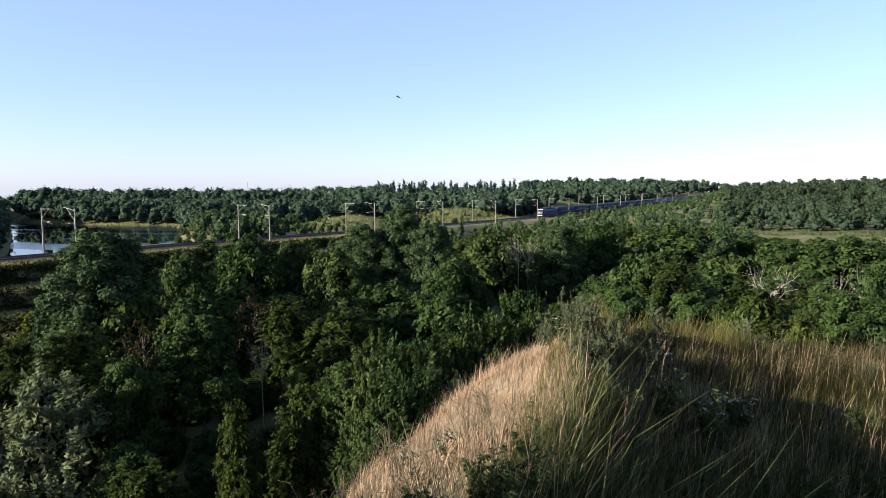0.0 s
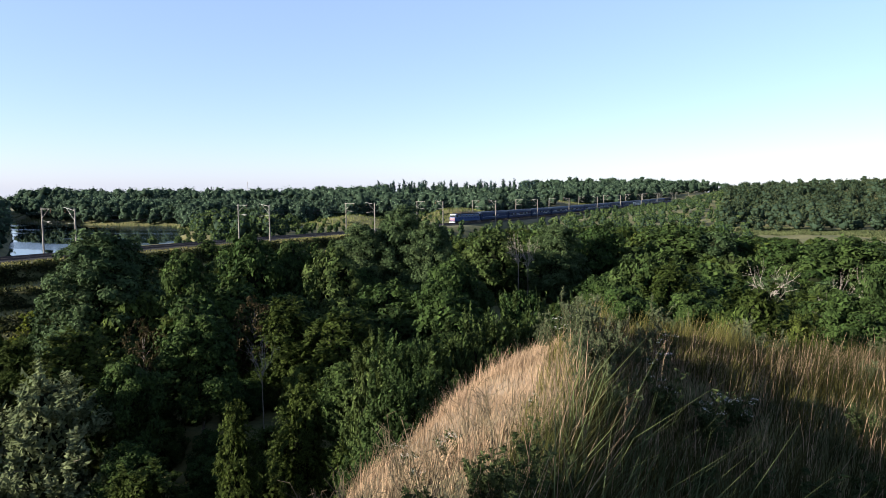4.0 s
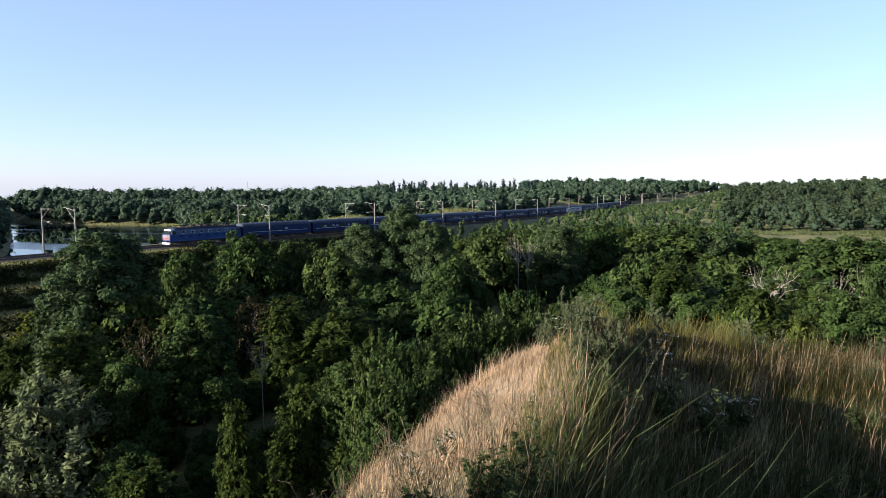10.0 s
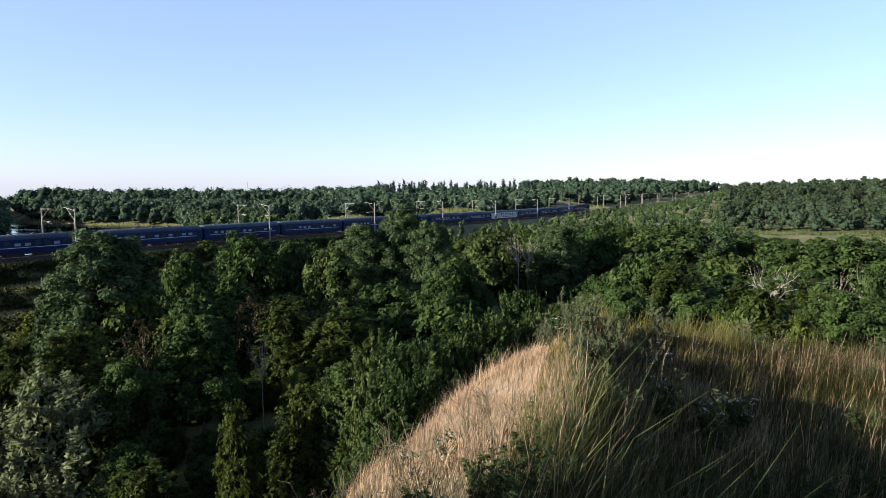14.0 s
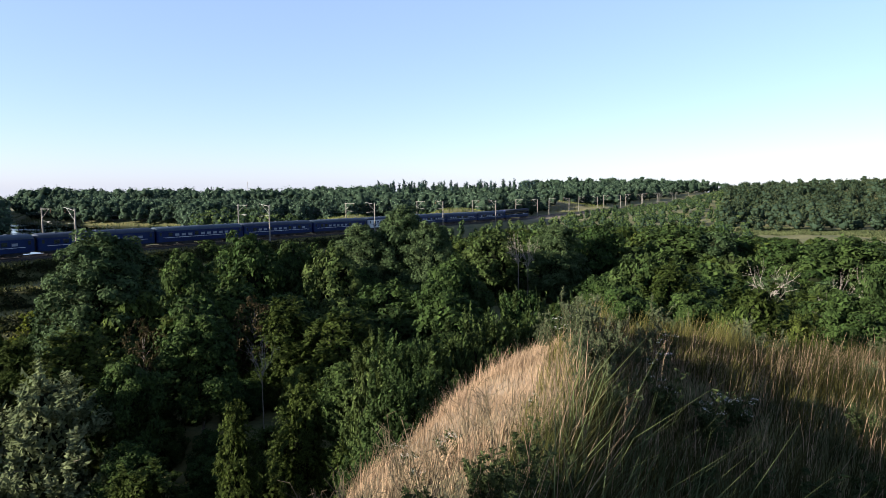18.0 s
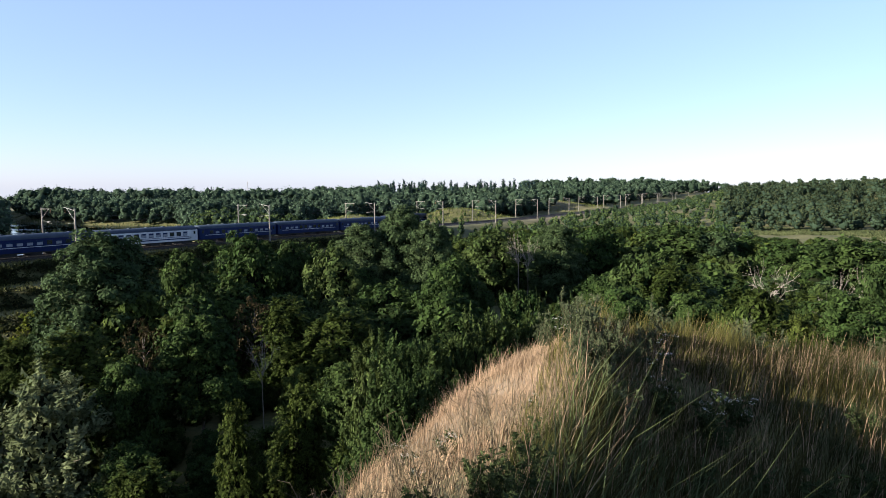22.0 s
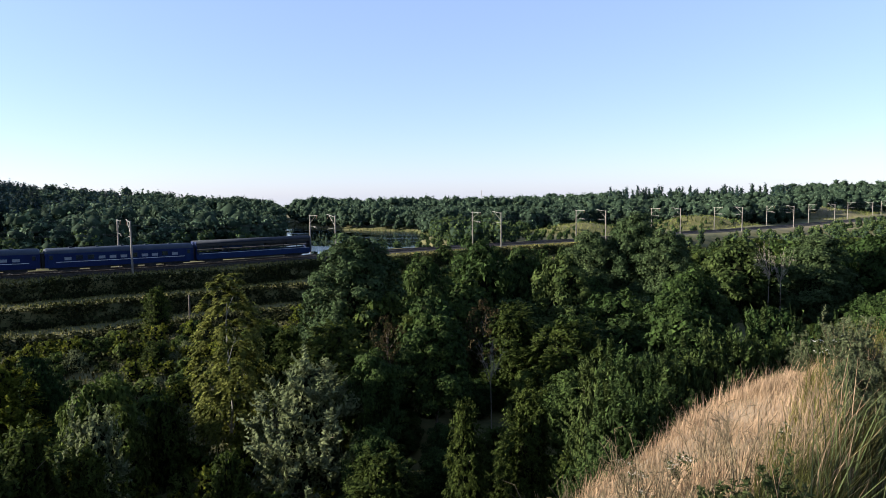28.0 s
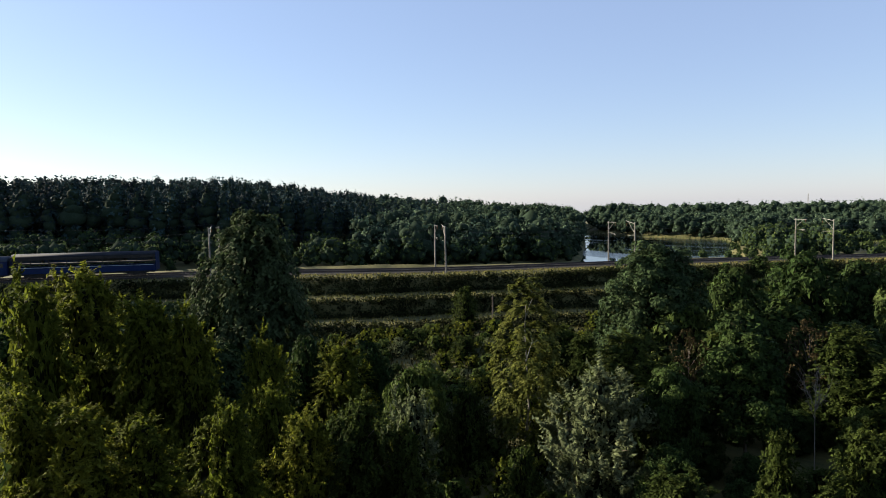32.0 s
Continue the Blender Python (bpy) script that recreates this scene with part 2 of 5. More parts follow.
def hill_top(x, y):
    crest = x - (0.262 * y - 0.52)                       # metres right of the crest line
    z = 18.35 - 0.075 * np.maximum(y, 0) - 0.02 * np.maximum(y - 9, 0) ** 2
    right = np.clip(crest, 0, 14)
    hollow = 1.25 * (1 - np.exp(-(np.maximum(crest, 0) / 0.75) ** 2)) * np.exp(-(np.maximum(crest - 4.5, 0) / 3.5) ** 2 - ((y - 5.2) / 4.4) ** 2)
    return z - hollow - 0.44 * np.clip(-crest, 0, 4) - (1 - 0.5 * step(7.5, 11, y)) * np.where(right < 3.5, 0.095 * right ** 2, 1.164 + 0.08 * (right - 3.5))


def ground(x, y):
    """The height of the land at x, y (arrays)."""
    x, y = np.asarray(x, float), np.asarray(y, float)
    s, rail = to_track(x, y)
    r = np.hypot(x, y)
    # valley floor between the hill and the line
    floor = -0.2 + 2.2 * step(20, 120, x) + 0.9 * bumpy(x, y, 17, 1) + 0.35 * bumpy(x, y, 5, 2)
    floor = floor + 2.5 * step(120, 260, y) * step(-30, 20, x)
    # the terraced bank under the line
    wob = 1.4 * bumpy(x, y, 13, 5) + 0.5 * bumpy(x, y, 4, 6)
    q = s + wob
    drop = 0.4 * step(5.5, 9, s) + 2.2 * step(10.2, 12.2, q) + 0.35 * step(12.2, 18.5, q) + 2.3 * step(19.2, 21.2, q) + 0.3 * step(21.2, 28, q) + 2.7 * step(28.8, 31.0, q) + 2.0 * step(35, 66, q)
    bank = rail - 0.55 - drop
    left = step(10, -60, x)
    plain = rail - 0.55 - 5.5 * step(6, 26, s + wob)
    near = np.maximum(floor, bank * left + plain * (1 - left))
    near = np.where(s > 75, floor, near * step(80, 60, s) + floor * step(60, 80, s))
    # beyond the line
    beyond = rail - 0.6 - 1.6 * step(6, 14, -s) + 0.5 * bumpy(x, y, 21, 3)
    beyond = beyond + bell(x, y, -315, 85, 125, 120, 8.5) + bell(x, y, -225, 190, 75, 70, 5)
    beyond = beyond + bell(x, y, -37, 268, 16, 12, 4.8) + bell(x, y, 8, 322, 20, 14, 6.0) + bell(x, y, 75, 440, 28, 18, 7)
    beyond = beyond + bell(x, y, 20, 560, 130, 90, 4) + bell(x, y, 210, 800, 210, 150, 13)
    right = bell(x, y, 300, 460, 150, 200, 15)
    z = np.where(s > 6, near + right * step(8, 60, s), np.where(s < -6, beyond, rail - 0.55))
    # the lake
    shore = to_polygon(x, y, LAKE)
    z = z + (np.minimum(z, WATER - 2.2) - z) * step(7, -7, shore) * step(-6, -16, s)
    z = np.where((shore > 0) & (s < -16), np.maximum(z, WATER + 0.25 * step(0, 14, shore)), z)
    z = z - 70 * step(700, 1700, r)
    # the hill
    edge = to_polygon(x, y, BROW)
    top = hill_top(x, y)
    skirt = top - 0.78 * np.clip(edge - 0.3, 0, 8) - 0.34 * np.maximum(edge - 8.3, 0)
    hill = np.where(edge < 0.3, top, skirt) + 0.05 * bumpy(x, y, 0.9, 8) + 0.12 * bumpy(x, y, 2.7, 9)
    z = np.where(edge < 60, np.maximum(z, np.where(edge < 60, hill, -99)), z)
    return z


def ground_at(x, y):
    return float(ground(np.array([x]), np.array([y]))[0])


def spaced(start, stops):
    """Grid lines from start outwards: (end, spacing) pairs."""
    out = [start]
    for end, d in stops:
        n = max(1, int(round(abs(end - out[-1]) / d)))
        out += list(np.linspace(out[-1], end, n + 1)[1:])
    return out


gx = sorted(set(spaced(0, [(14, 0.3), (30, 1.2), (150, 2.4), (420, 9), (1000, 40), (3800, 280)]) + spaced(0, [(-4, 0.3), (-10, 0.8), (-140, 1.5), (-330, 6), (-800, 35), (-3800, 300)])))
gy = sorted(set(spaced(0, [(15, 0.3), (24, 0.8), (180, 1.6), (360, 5), (760, 14), (1300, 60), (3900, 260)]) + spaced(0, [(-3, 0.6), (-30, 3), (-120, 10), (-700, 60), (-2500, 300)])))
GX, GY = np.meshgrid(gx, gy)
GZ = ground(GX, GY)
k = np.arange(GX.size).reshape(GX.shape)
quads = np.stack([k[:-1, :-1], k[:-1, 1:], k[1:, 1:], k[1:, :-1]], -1).reshape(-1, 4)
M_GROUND = material("meadow_soil", (0.028, 0.035, 0.008), (0.105, 0.094, 0.030), scale=0.16, fine=2.2, rough=0.95, bump=0.5)
gn, gl = M_GROUND.node_tree.nodes, M_GROUND.node_tree.links
sand, sand_noise, sand_mix, sand_col = gn.new("ShaderNodeAttribute"), gn.new("ShaderNodeTexNoise"), gn.new("ShaderNodeMix"), gn.new("ShaderNodeMix")
sand.attribute_name = "bare"
sand_noise.inputs["Scale"].default_value, sand_noise.inputs["Detail"].default_value = 2.5, 5
gl.new(gn["Texture Coordinate"].outputs["Object"], sand_noise.inputs["Vector"])
sand_col.data_type = sand_mix.data_type = "RGBA"
sand_col.inputs["A"].default_value, sand_col.inputs["B"].default_value = (0.14, 0.095, 0.06, 1), (0.29, 0.215, 0.15, 1)
gl.new(sand_noise.outputs["Fac"], sand_col.inputs["Factor"])
gl.new(gn["Principled BSDF"].inputs["Base Color"].links[0].from_socket, sand_mix.inputs["A"])
gl.new(sand_col.outputs["Result"], sand_mix.inputs["B"])
gl.new(sand.outputs["Fac"], sand_mix.inputs["Factor"])
gl.new(sand_mix.outputs["Result"], gn["Principled BSDF"].inputs["Base Color"])
land = new("ground", mesh_from("ground", np.stack([GX, GY, GZ], -1).reshape(-1, 3), quads, M_GROUND, True))
tagged(land, "rolling grassy ground with dry meadow, terraces and bare sandy soil", "ground", kind="structure")
bare = step(0.6, -0.4, GX - (0.262 * GY - 0.52)) * step(5.0, 2.5, to_polygon(GX, GY, BROW)) * step(2, 4, GY) * step(30, 20, GY) * (0.45 + 0.35 * bumpy(GX, GY, 1.6, 21))
bare = np.maximum(bare, bell(GX, GY, 1.3, 7.7, 0.55, 0.9, 1.0) * step(0.5, -0.1, GX - (0.262 * GY - 0.52)))
bare = np.maximum(bare, np.exp(-((GX - 75) / 26) ** 2 - ((GY - 430) / 14) ** 2) * 0.3)
track_far, _ = to_track(GX, GY)
bare = np.maximum(bare, 0.04 * step(9, 6.5, np.abs(track_far)) + 0.4 * step(14, 7, track_far) * step(0, 6, track_far) * step(20, 60, GX))
land.data.attributes.new("bare", "FLOAT", "POINT").data.foreach_set("value", np.clip(bare, 0, 1).astype(np.float32).ravel())

# ---------------------------------------------------------------- water
M_WATER = bpy.data.materials.new("lake_water")
M_WATER.use_nodes = True
wb = M_WATER.node_tree.nodes["Principled BSDF"]
wb.inputs["Base Color"].default_value, wb.inputs["Roughness"].default_value, wb.inputs["IOR"].default_value = (0.012, 0.020, 0.018, 1), 0.02, 1.33
wnoise, wbump = M_WATER.node_tree.nodes.new("ShaderNodeTexNoise"), M_WATER.node_tree.nodes.new("ShaderNodeBump")
wnoise.inputs["Scale"].default_value, wnoise.inputs["Detail"].default_value = 0.5, 3
wcoord = M_WATER.node_tree.nodes.new("ShaderNodeTexCoord")
M_WATER.node_tree.links.new(wcoord.outputs["Object"], wnoise.inputs["Vector"])
wbump.inputs["Strength"].default_value, wbump.inputs["Distance"].default_value = 0.012, 0.2
M_WATER.node_tree.links.new(wnoise.outputs["Fac"], wbump.inputs["Height"])
M_WATER.node_tree.links.new(wbump.outputs[0], wb.inputs["Normal"])
wstretch, wbreeze, wrough = [M_WATER.node_tree.nodes.new("ShaderNode" + k) for k in ("Mapping", "TexNoise", "MapRange")]
wstretch.inputs["Rotation"].default_value, wstretch.inputs["Scale"].default_value = (0, 0, radians(32)), (0.012, 0.05, 1)
wbreeze.inputs["Scale"].default_value, wbreeze.inputs["Detail"].default_value = 1.0, 2
wrough.inputs["From Min"].default_value, wrough.inputs["From Max"].default_value = 0.50, 0.56
wrough.inputs["To Min"].default_value, wrough.inputs["To Max"].default_value = 0.02, 0.17
M_WATER.node_tree.links.new(wcoord.outputs["Object"], wstretch.inputs["Vector"])
M_WATER.node_tree.links.new(wstretch.outputs[0], wbreeze.inputs["Vector"])
M_WATER.node_tree.links.new(wbreeze.outputs["Fac"], wrough.inputs["Value"])
M_WATER.node_tree.links.new(wrough.outputs[0], wb.inputs["Roughness"])
wx, wy = np.meshgrid(np.linspace(-330, -58, 40), np.linspace(128, 470, 40))
kk = np.arange(1600).reshape(40, 40)
wq = np.stack([kk[:-1, :-1], kk[:-1, 1:], kk[1:, 1:], kk[1:, :-1]], -1).reshape(-1, 4)
wq = wq[to_polygon(wx.ravel()[wq].mean(1), wy.ravel()[wq].mean(1), LAKE) < 14]
water = new("water", mesh_from("water", np.stack([wx.ravel(), wy.ravel(), np.full(1600, WATER)], 1), wq, M_WATER, True))
tagged(water, "calm dark lake that mirrors the wooded shore", "lake", kind="structure")

# ---------------------------------------------------------------- railway bed, rails, sleepers
ALONG = np.r_[0, np.cumsum(np.linalg.norm(np.diff(CENTRE[:, :2], axis=0), axis=1))]


def ribbon(name, offsets, mat):
    """A strip along the line from (offset, height) pairs."""
    rows = [beside(o, h) for o, h in offsets]
    n, m = len(LINE), len(rows)
    v = np.stack(rows, 1).reshape(-1, 3)
    i = np.arange(n * m).reshape(n, m)
    f = np.stack([i[:-1, :-1], i[:-1, 1:], i[1:, 1:], i[1:, :-1]], -1).reshape(-1, 4)
    return mesh_from(name, v, f, mat)


bed = new("ballast_bed", ribbon("ballast_bed", [(5.3, -0.62), (6.3, -0.20), (9.7, -0.22), (10.1, -0.22), (13.5, -0.20), (14.5, -0.62)], M_BALLAST))
tagged(bed, "crushed stone ballast under two railway tracks", "railway bed", kind="structure")
for mid in (7.85, 11.95):
    for side in (-0.76, 0.76):
        o = mid + side
        rail = new("rail", ribbon("rail", [(o - 0.07, -0.17), (o - 0.02, -0.15), (o - 0.035, -0.04), (o - 0.035, 0.0), (o + 0.035, 0.0), (o + 0.035, -0.04), (o + 0.02, -0.15), (o + 0.07, -0.17)], M_RUSTRAIL))
        tagged(rail, "rusty brown steel rail on the ballast", "rail", "rails of the line", "structure")
sv, sf = [], []
cube = np.array([(x, y, z) for z in (-0.26, -0.17) for x, y in ((-1.3, -0.13), (1.3, -0.13), (1.3, 0.13), (-1.3, 0.13))])
cf = np.array([(0, 1, 2, 3), (4, 5, 6, 7), (0, 1, 5, 4), (1, 2, 6, 5), (2, 3, 7, 6), (3, 0, 4, 7)])
for track in (NEAR_TRACK, FAR_TRACK):
    for s0 in np.arange(20, 700, 0.62):
        p = np.array([np.interp(s0, ALONG, track[:, c]) for c in range(3)])
        q = np.array([np.interp(s0 + 1, ALONG, track[:, c]) for c in range(3)])
        d = (q - p)[:2] / np.linalg.norm((q - p)[:2])
        sv.append(np.stack([p[0] - d[1] * cube[:, 0] + d[0] * cube[:, 1], p[1] + d[0] * cube[:, 0] + d[1] * cube[:, 1], p[2] + cube[:, 2]], 1))
        sf.append(cf + 8 * len(sf))
sleepers = new("sleepers", mesh_from("sleepers", np.concatenate(sv), np.concatenate(sf), M_SLEEPER))
tagged(sleepers, "grey concrete sleepers under both tracks", "sleepers", kind="stuff")

# ---------------------------------------------------------------- overhead line
def mast(kind):
    """A concrete mast with its bracket over the track; the bracket reaches along +x."""
    thing = tagged(new("catenary_mast"), "pale concrete railway mast with a steel bracket arm", "mast", "masts along the railway")
    part("pole", tube_mesh("pole", [((0, 0, -1.0), (0, 0, 9.2), 0.19, 0.13)], M_CONCRETE, 10), thing)
    part("cap", tube_mesh("cap", [((0, 0, 9.2), (0, 0, 9.28), 0.17, 0.10)], M_STEEL, 10), thing)
    reach = 3.6
    if kind == "raked":
        part("arm", tube_mesh("arm", [((0, 0, 8.9), (reach, 0, 9.5), 0.055, 0.045)], M_STEEL), thing, "pale steel arm rising from the mast")
        part("strut", tube_mesh("strut", [((0.1, 0, 7.0), (2.7, 0, 9.35), 0.04, 0.04)], M_STEEL), thing)
        part("tie", tube_mesh("tie", [((0.1, 0, 6.6), (2.0, 0, 6.45), 0.04, 0.04)], M_STEEL), thing)
    else:
        part("arm", tube_mesh("arm", [((-0.5, 0, 9.0), (reach, 0, 9.1), 0.055, 0.045)], M_STEEL), thing, "pale steel cross arm")
        part("strut", tube_mesh("strut", [((0.1, 0, 7.3), (2.6, 0, 9.05), 0.04, 0.04)], M_STEEL), thing)
        part("tie", tube_mesh("tie", [((0.1, 0, 6.7), (3.0, 0, 6.6), 0.04, 0.04)], M_STEEL), thing)
    part("insulator", tube_mesh("insulator", [((3.2, 0, 9.0 - 0.09 * i), (3.2, 0, 8.94 - 0.09 * i), 0.09, 0.045) for i in range(7)], M_INSULATOR, 8), thing)
    part("steady_arm", tube_mesh("steady_arm", [((1.9, 0, 6.45), (3.4, 0, 6.25), 0.03, 0.02)], M_STEEL), thing)
    return thing


mast_a, mast_b = mast("raked"), mast("cross")
first = {id(mast_a): True, id(mast_b): True}
marks = [i * 24 for i in range(len(MASTS))]
for i in marks[1:20]:
    n = Vector(SIDE[i])
    d, p0 = Vector((n.y, -n.x)), Vector(LINE[i, :2])
    slide = -4.2 * (n.x * p0.y - n.y * p0.x) / (d.x * p0.y - d.y * p0.x)
    for off, proto, flip in ((4.2, mast_a, 0), (15.6, mast_b, 180)):
        p = p0 + n * off + d * slide
        m = pose(p.x, p.y, LINE[i, 2] - 0.55, 0, 0, math.degrees(math.atan2(n.y, n.x)) + flip)
        if first.pop(id(proto), None):
            proto.matrix_basis = m
        else:
            copy_thing(proto, m)


def wire(name, offset, height, sag, radius, label):
    """A wire along the line that hangs between the masts."""
    c = bpy.data.curves.new(name, "CURVE")
    c.dimensions, c.bevel_depth, c.bevel_resolution = "3D", radius, 1
    q = beside(offset, height)[24:24 * 19 + 1:4]
    u = (np.arange(len(q)) % 6) / 6.0
    q[:, 2] -= sag * 4 * u * (1 - u)
    sp = c.splines.new("POLY")
    sp.points.add(len(q) - 1)
    for pt, v in zip(sp.points, q):
        pt.co = (*v, 1)
    c.materials.append(M_WIRE)
    tagged(new(name, c), label, "wire", "overhead wires")


for mid in (7.85, 11.95):
    wire("contact_wire", mid, 6.1, 0.05, 0.012, "dark copper contact wire over the track")
    wire("messenger_wire", mid, 8.0, 1.2, 0.012, "dark messenger wire sagging between the masts")
wire("feeder_wire", 15.3, 9.2, 0.9, 0.012, "dark feeder wire between the masts")

# ---------------------------------------------------------------- trees
def leaf_quads(r, centres, normals, size, aspect=1.6, droop=0.0, axis=None, loose=0.5):
    """Small pointed leaves at the centres, facing roughly along the normals; axis: the way they point."""
    n = len(centres)
    nor = normals + r.normal(0, loose, (n, 3))
    nor /= np.linalg.norm(nor, axis=1)[:, None] + 1e-9
    u = np.cross(nor, r.normal(0, 1, (n, 3))) if axis is None else axis + r.normal(0, 0.25, (n, 3))
    u[:, 2] -= droop
    u /= np.linalg.norm(u, axis=1)[:, None] + 1e-9
    w = np.cross(nor, u)
    w /= np.linalg.norm(w, axis=1)[:, None] + 1e-9
    s = (size * r.uniform(0.6, 1.35, n))[:, None]
    a, b = s * aspect / 2, s * 0.62
    v = np.stack([centres - u * a + w * b * 0.8, centres - u * a * 0.5 - w * b, centres + u * a], 1).reshape(-1, 3)
    return v, np.arange(3 * n).reshape(n, 3)


def globe(level):
    bm = bmesh.new()
    bmesh.ops.create_icosphere(bm, subdivisions=level, radius=1.0)
    v = np.array([p.co[:] for p in bm.verts])
    f = np.array([[q.index for q in t.verts] for t in bm.faces])
    bm.free()
    return v, f


GLOBES = {1: globe(1)}


def profile(z, shape):
    """How wide a crown is, from its foot (0) to its top (1)."""
    z = np.asarray(z, float)
    if shape == "oval":
        return np.sqrt(np.clip(1 - ((z - 0.36) / 0.66) ** 2, 0.02, 1)) * (1 - 0.12 * z)
    if shape == "cone":
        return 1.02 - z
    if shape == "flat":
        return np.sqrt(np.clip(1 - ((z - 0.62) / 0.66) ** 2, 0.03, 1))
    if shape == "dome":
        return np.sqrt(np.clip(1 - ((z - 0.20) / 0.82) ** 2, 0.03, 1))
    return np.sqrt(np.clip(1 - ((z - 0.45) / 0.58) ** 2, 0.03, 1))


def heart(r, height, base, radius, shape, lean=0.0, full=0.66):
    """The dense inside of a crown, hidden by its leaves; its near-black colour stands for shade."""
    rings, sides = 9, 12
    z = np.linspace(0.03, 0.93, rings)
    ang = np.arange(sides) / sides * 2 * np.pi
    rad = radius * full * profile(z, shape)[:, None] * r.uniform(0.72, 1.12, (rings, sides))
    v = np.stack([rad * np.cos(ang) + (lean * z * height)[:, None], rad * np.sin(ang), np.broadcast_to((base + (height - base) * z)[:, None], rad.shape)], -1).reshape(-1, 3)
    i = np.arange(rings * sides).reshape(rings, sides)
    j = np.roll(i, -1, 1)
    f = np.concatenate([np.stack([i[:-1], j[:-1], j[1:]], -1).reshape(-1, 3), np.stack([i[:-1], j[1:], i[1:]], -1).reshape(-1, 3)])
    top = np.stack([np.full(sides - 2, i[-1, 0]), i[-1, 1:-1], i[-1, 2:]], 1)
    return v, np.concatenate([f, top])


def boughs(r, height, base, radius, clumps, lean, shape, tight):
    """The middles and sizes of the leafy boughs over a crown's uneven outline, and the way out from the trunk at each."""
    grid = np.linspace(0.02, 0.99, 60)
    share = np.cumsum(profile(grid, shape) + 0.12)
    z = np.interp((np.arange(clumps) + r.uniform(0, 1, clumps)) / clumps, share / share[-1], grid)
    ang = np.arange(clumps) * 2.39996 + r.normal(0, 0.4, clumps)
    lobes = 1 + 0.13 * np.sin(2 * ang + r.uniform(0, 6)) + 0.11 * np.sin(3 * ang + 5 * z + r.uniform(0, 6))
    wide = profile(z, shape)
    rad = radius * wide * lobes * np.where(r.uniform(size=clumps) < 0.8, r.uniform(0.66, 0.98, clumps), r.uniform(0.35, 0.66, clumps))
    c = np.stack([rad * np.cos(ang) + lean * z * height, rad * np.sin(ang), base + (height - base) * z], 1)
    c[:, 2] += r.normal(0, 0.02 * height, clumps)
    size = tight * radius * r.uniform(0.19, 0.37, clumps) * (0.6 + 0.4 * wide)
    out = np.stack([np.cos(ang) * wide, np.sin(ang) * wide, 1.5 * (z - 0.35)], 1)
    return c, size, out / (np.linalg.norm(out, axis=1)[:, None] + 1e-9)


def puffs(r, c, size, out, per):
    """Leaves over the outer face of each rounded bough."""
    off = r.normal(0, 1, (len(c), per, 3))
    off /= np.linalg.norm(off, axis=2)[..., None]
    off += 0.75 * out[:, None]
    off /= np.linalg.norm(off, axis=2)[..., None] + 1e-9
    p = c[:, None] + off * (size[:, None] * r.uniform(0.62, 1.08, (len(c), per)))[..., None] * (1, 1, 0.8)
    return p.reshape(-1, 3), (off + 0.3 * out[:, None] + (0, 0, 0.3)).reshape(-1, 3), None


def sprays(r, c, size, out, per, lift, sag):
    """Leaves in two rows along twigs that fan out of each bough: lift, how far they point up; sag, how far they hang."""
    row = 12
    k = max(per // row, 2)
    way = out[:, None] * 0.9 + r.normal(0, 0.55, (len(c), k, 3)) + (0, 0, lift)
    way /= np.linalg.norm(way, axis=2)[..., None] + 1e-9
    long = (size[:, None] * r.uniform(0.9, 1.9, (len(c), k)))[..., None, None]
    u = np.linspace(0.12, 1, row)[None, None, :, None]
    p = c[:, None, None] + way[:, :, None] * long * u - np.array([0, 0, 1.0]) * sag * long * u * u
    nor = np.broadcast_to(np.array([0, 0, 0.9]) + 0.5 * out[:, None, None] + 0 * p, p.shape)
    side = np.cross(np.broadcast_to(way[:, :, None], p.shape), nor)
    side /= np.linalg.norm(side, axis=3)[..., None] + 1e-9
    flip = np.where(np.arange(row) % 2, 1.0, -1.0)[None, None, :, None]
    axis = side * flip + way[:, :, None] * 0.6 - np.array([0, 0, 1.0]) * max(sag, 0) * 0.8
    return p.reshape(-1, 3), nor.reshape(-1, 3), axis.reshape(-1, 3)


def limbs(r, height, base, centres, thick, count=9):
    """A bent tapered trunk with limbs to some of the clumps."""
    seg, p, q = [], np.array([0, 0, -0.6]), None
    tops = np.linspace(0, height * 0.86, 7)[1:]
    spine = [p]
    for i, z in enumerate(tops):
        q = np.array([r.normal(0, 0.012 * height), r.normal(0, 0.012 * height), z])
        seg.append((spine[-1], q, thick * (1 - 0.13 * i), thick * (1 - 0.13 * (i + 1))))
        spine.append(q)
    for c in centres[r.permutation(len(centres))[:count]]:
        z0 = max(base * 0.8, c[2] - 0.35 * np.hypot(c[0], c[1]) - 0.08 * height)
        root = np.array([np.interp(z0, [s[2] for s in spine], [s[k] for s in spine]) for k in (0, 1)] + [z0])
        mid = (root + c) / 2 + np.array([0, 0, 0.08 * np.linalg.norm(c - root)])
        seg += [(root, mid, thick * 0.36, thick * 0.22), (mid, c, thick * 0.22, thick * 0.08)]
    return seg


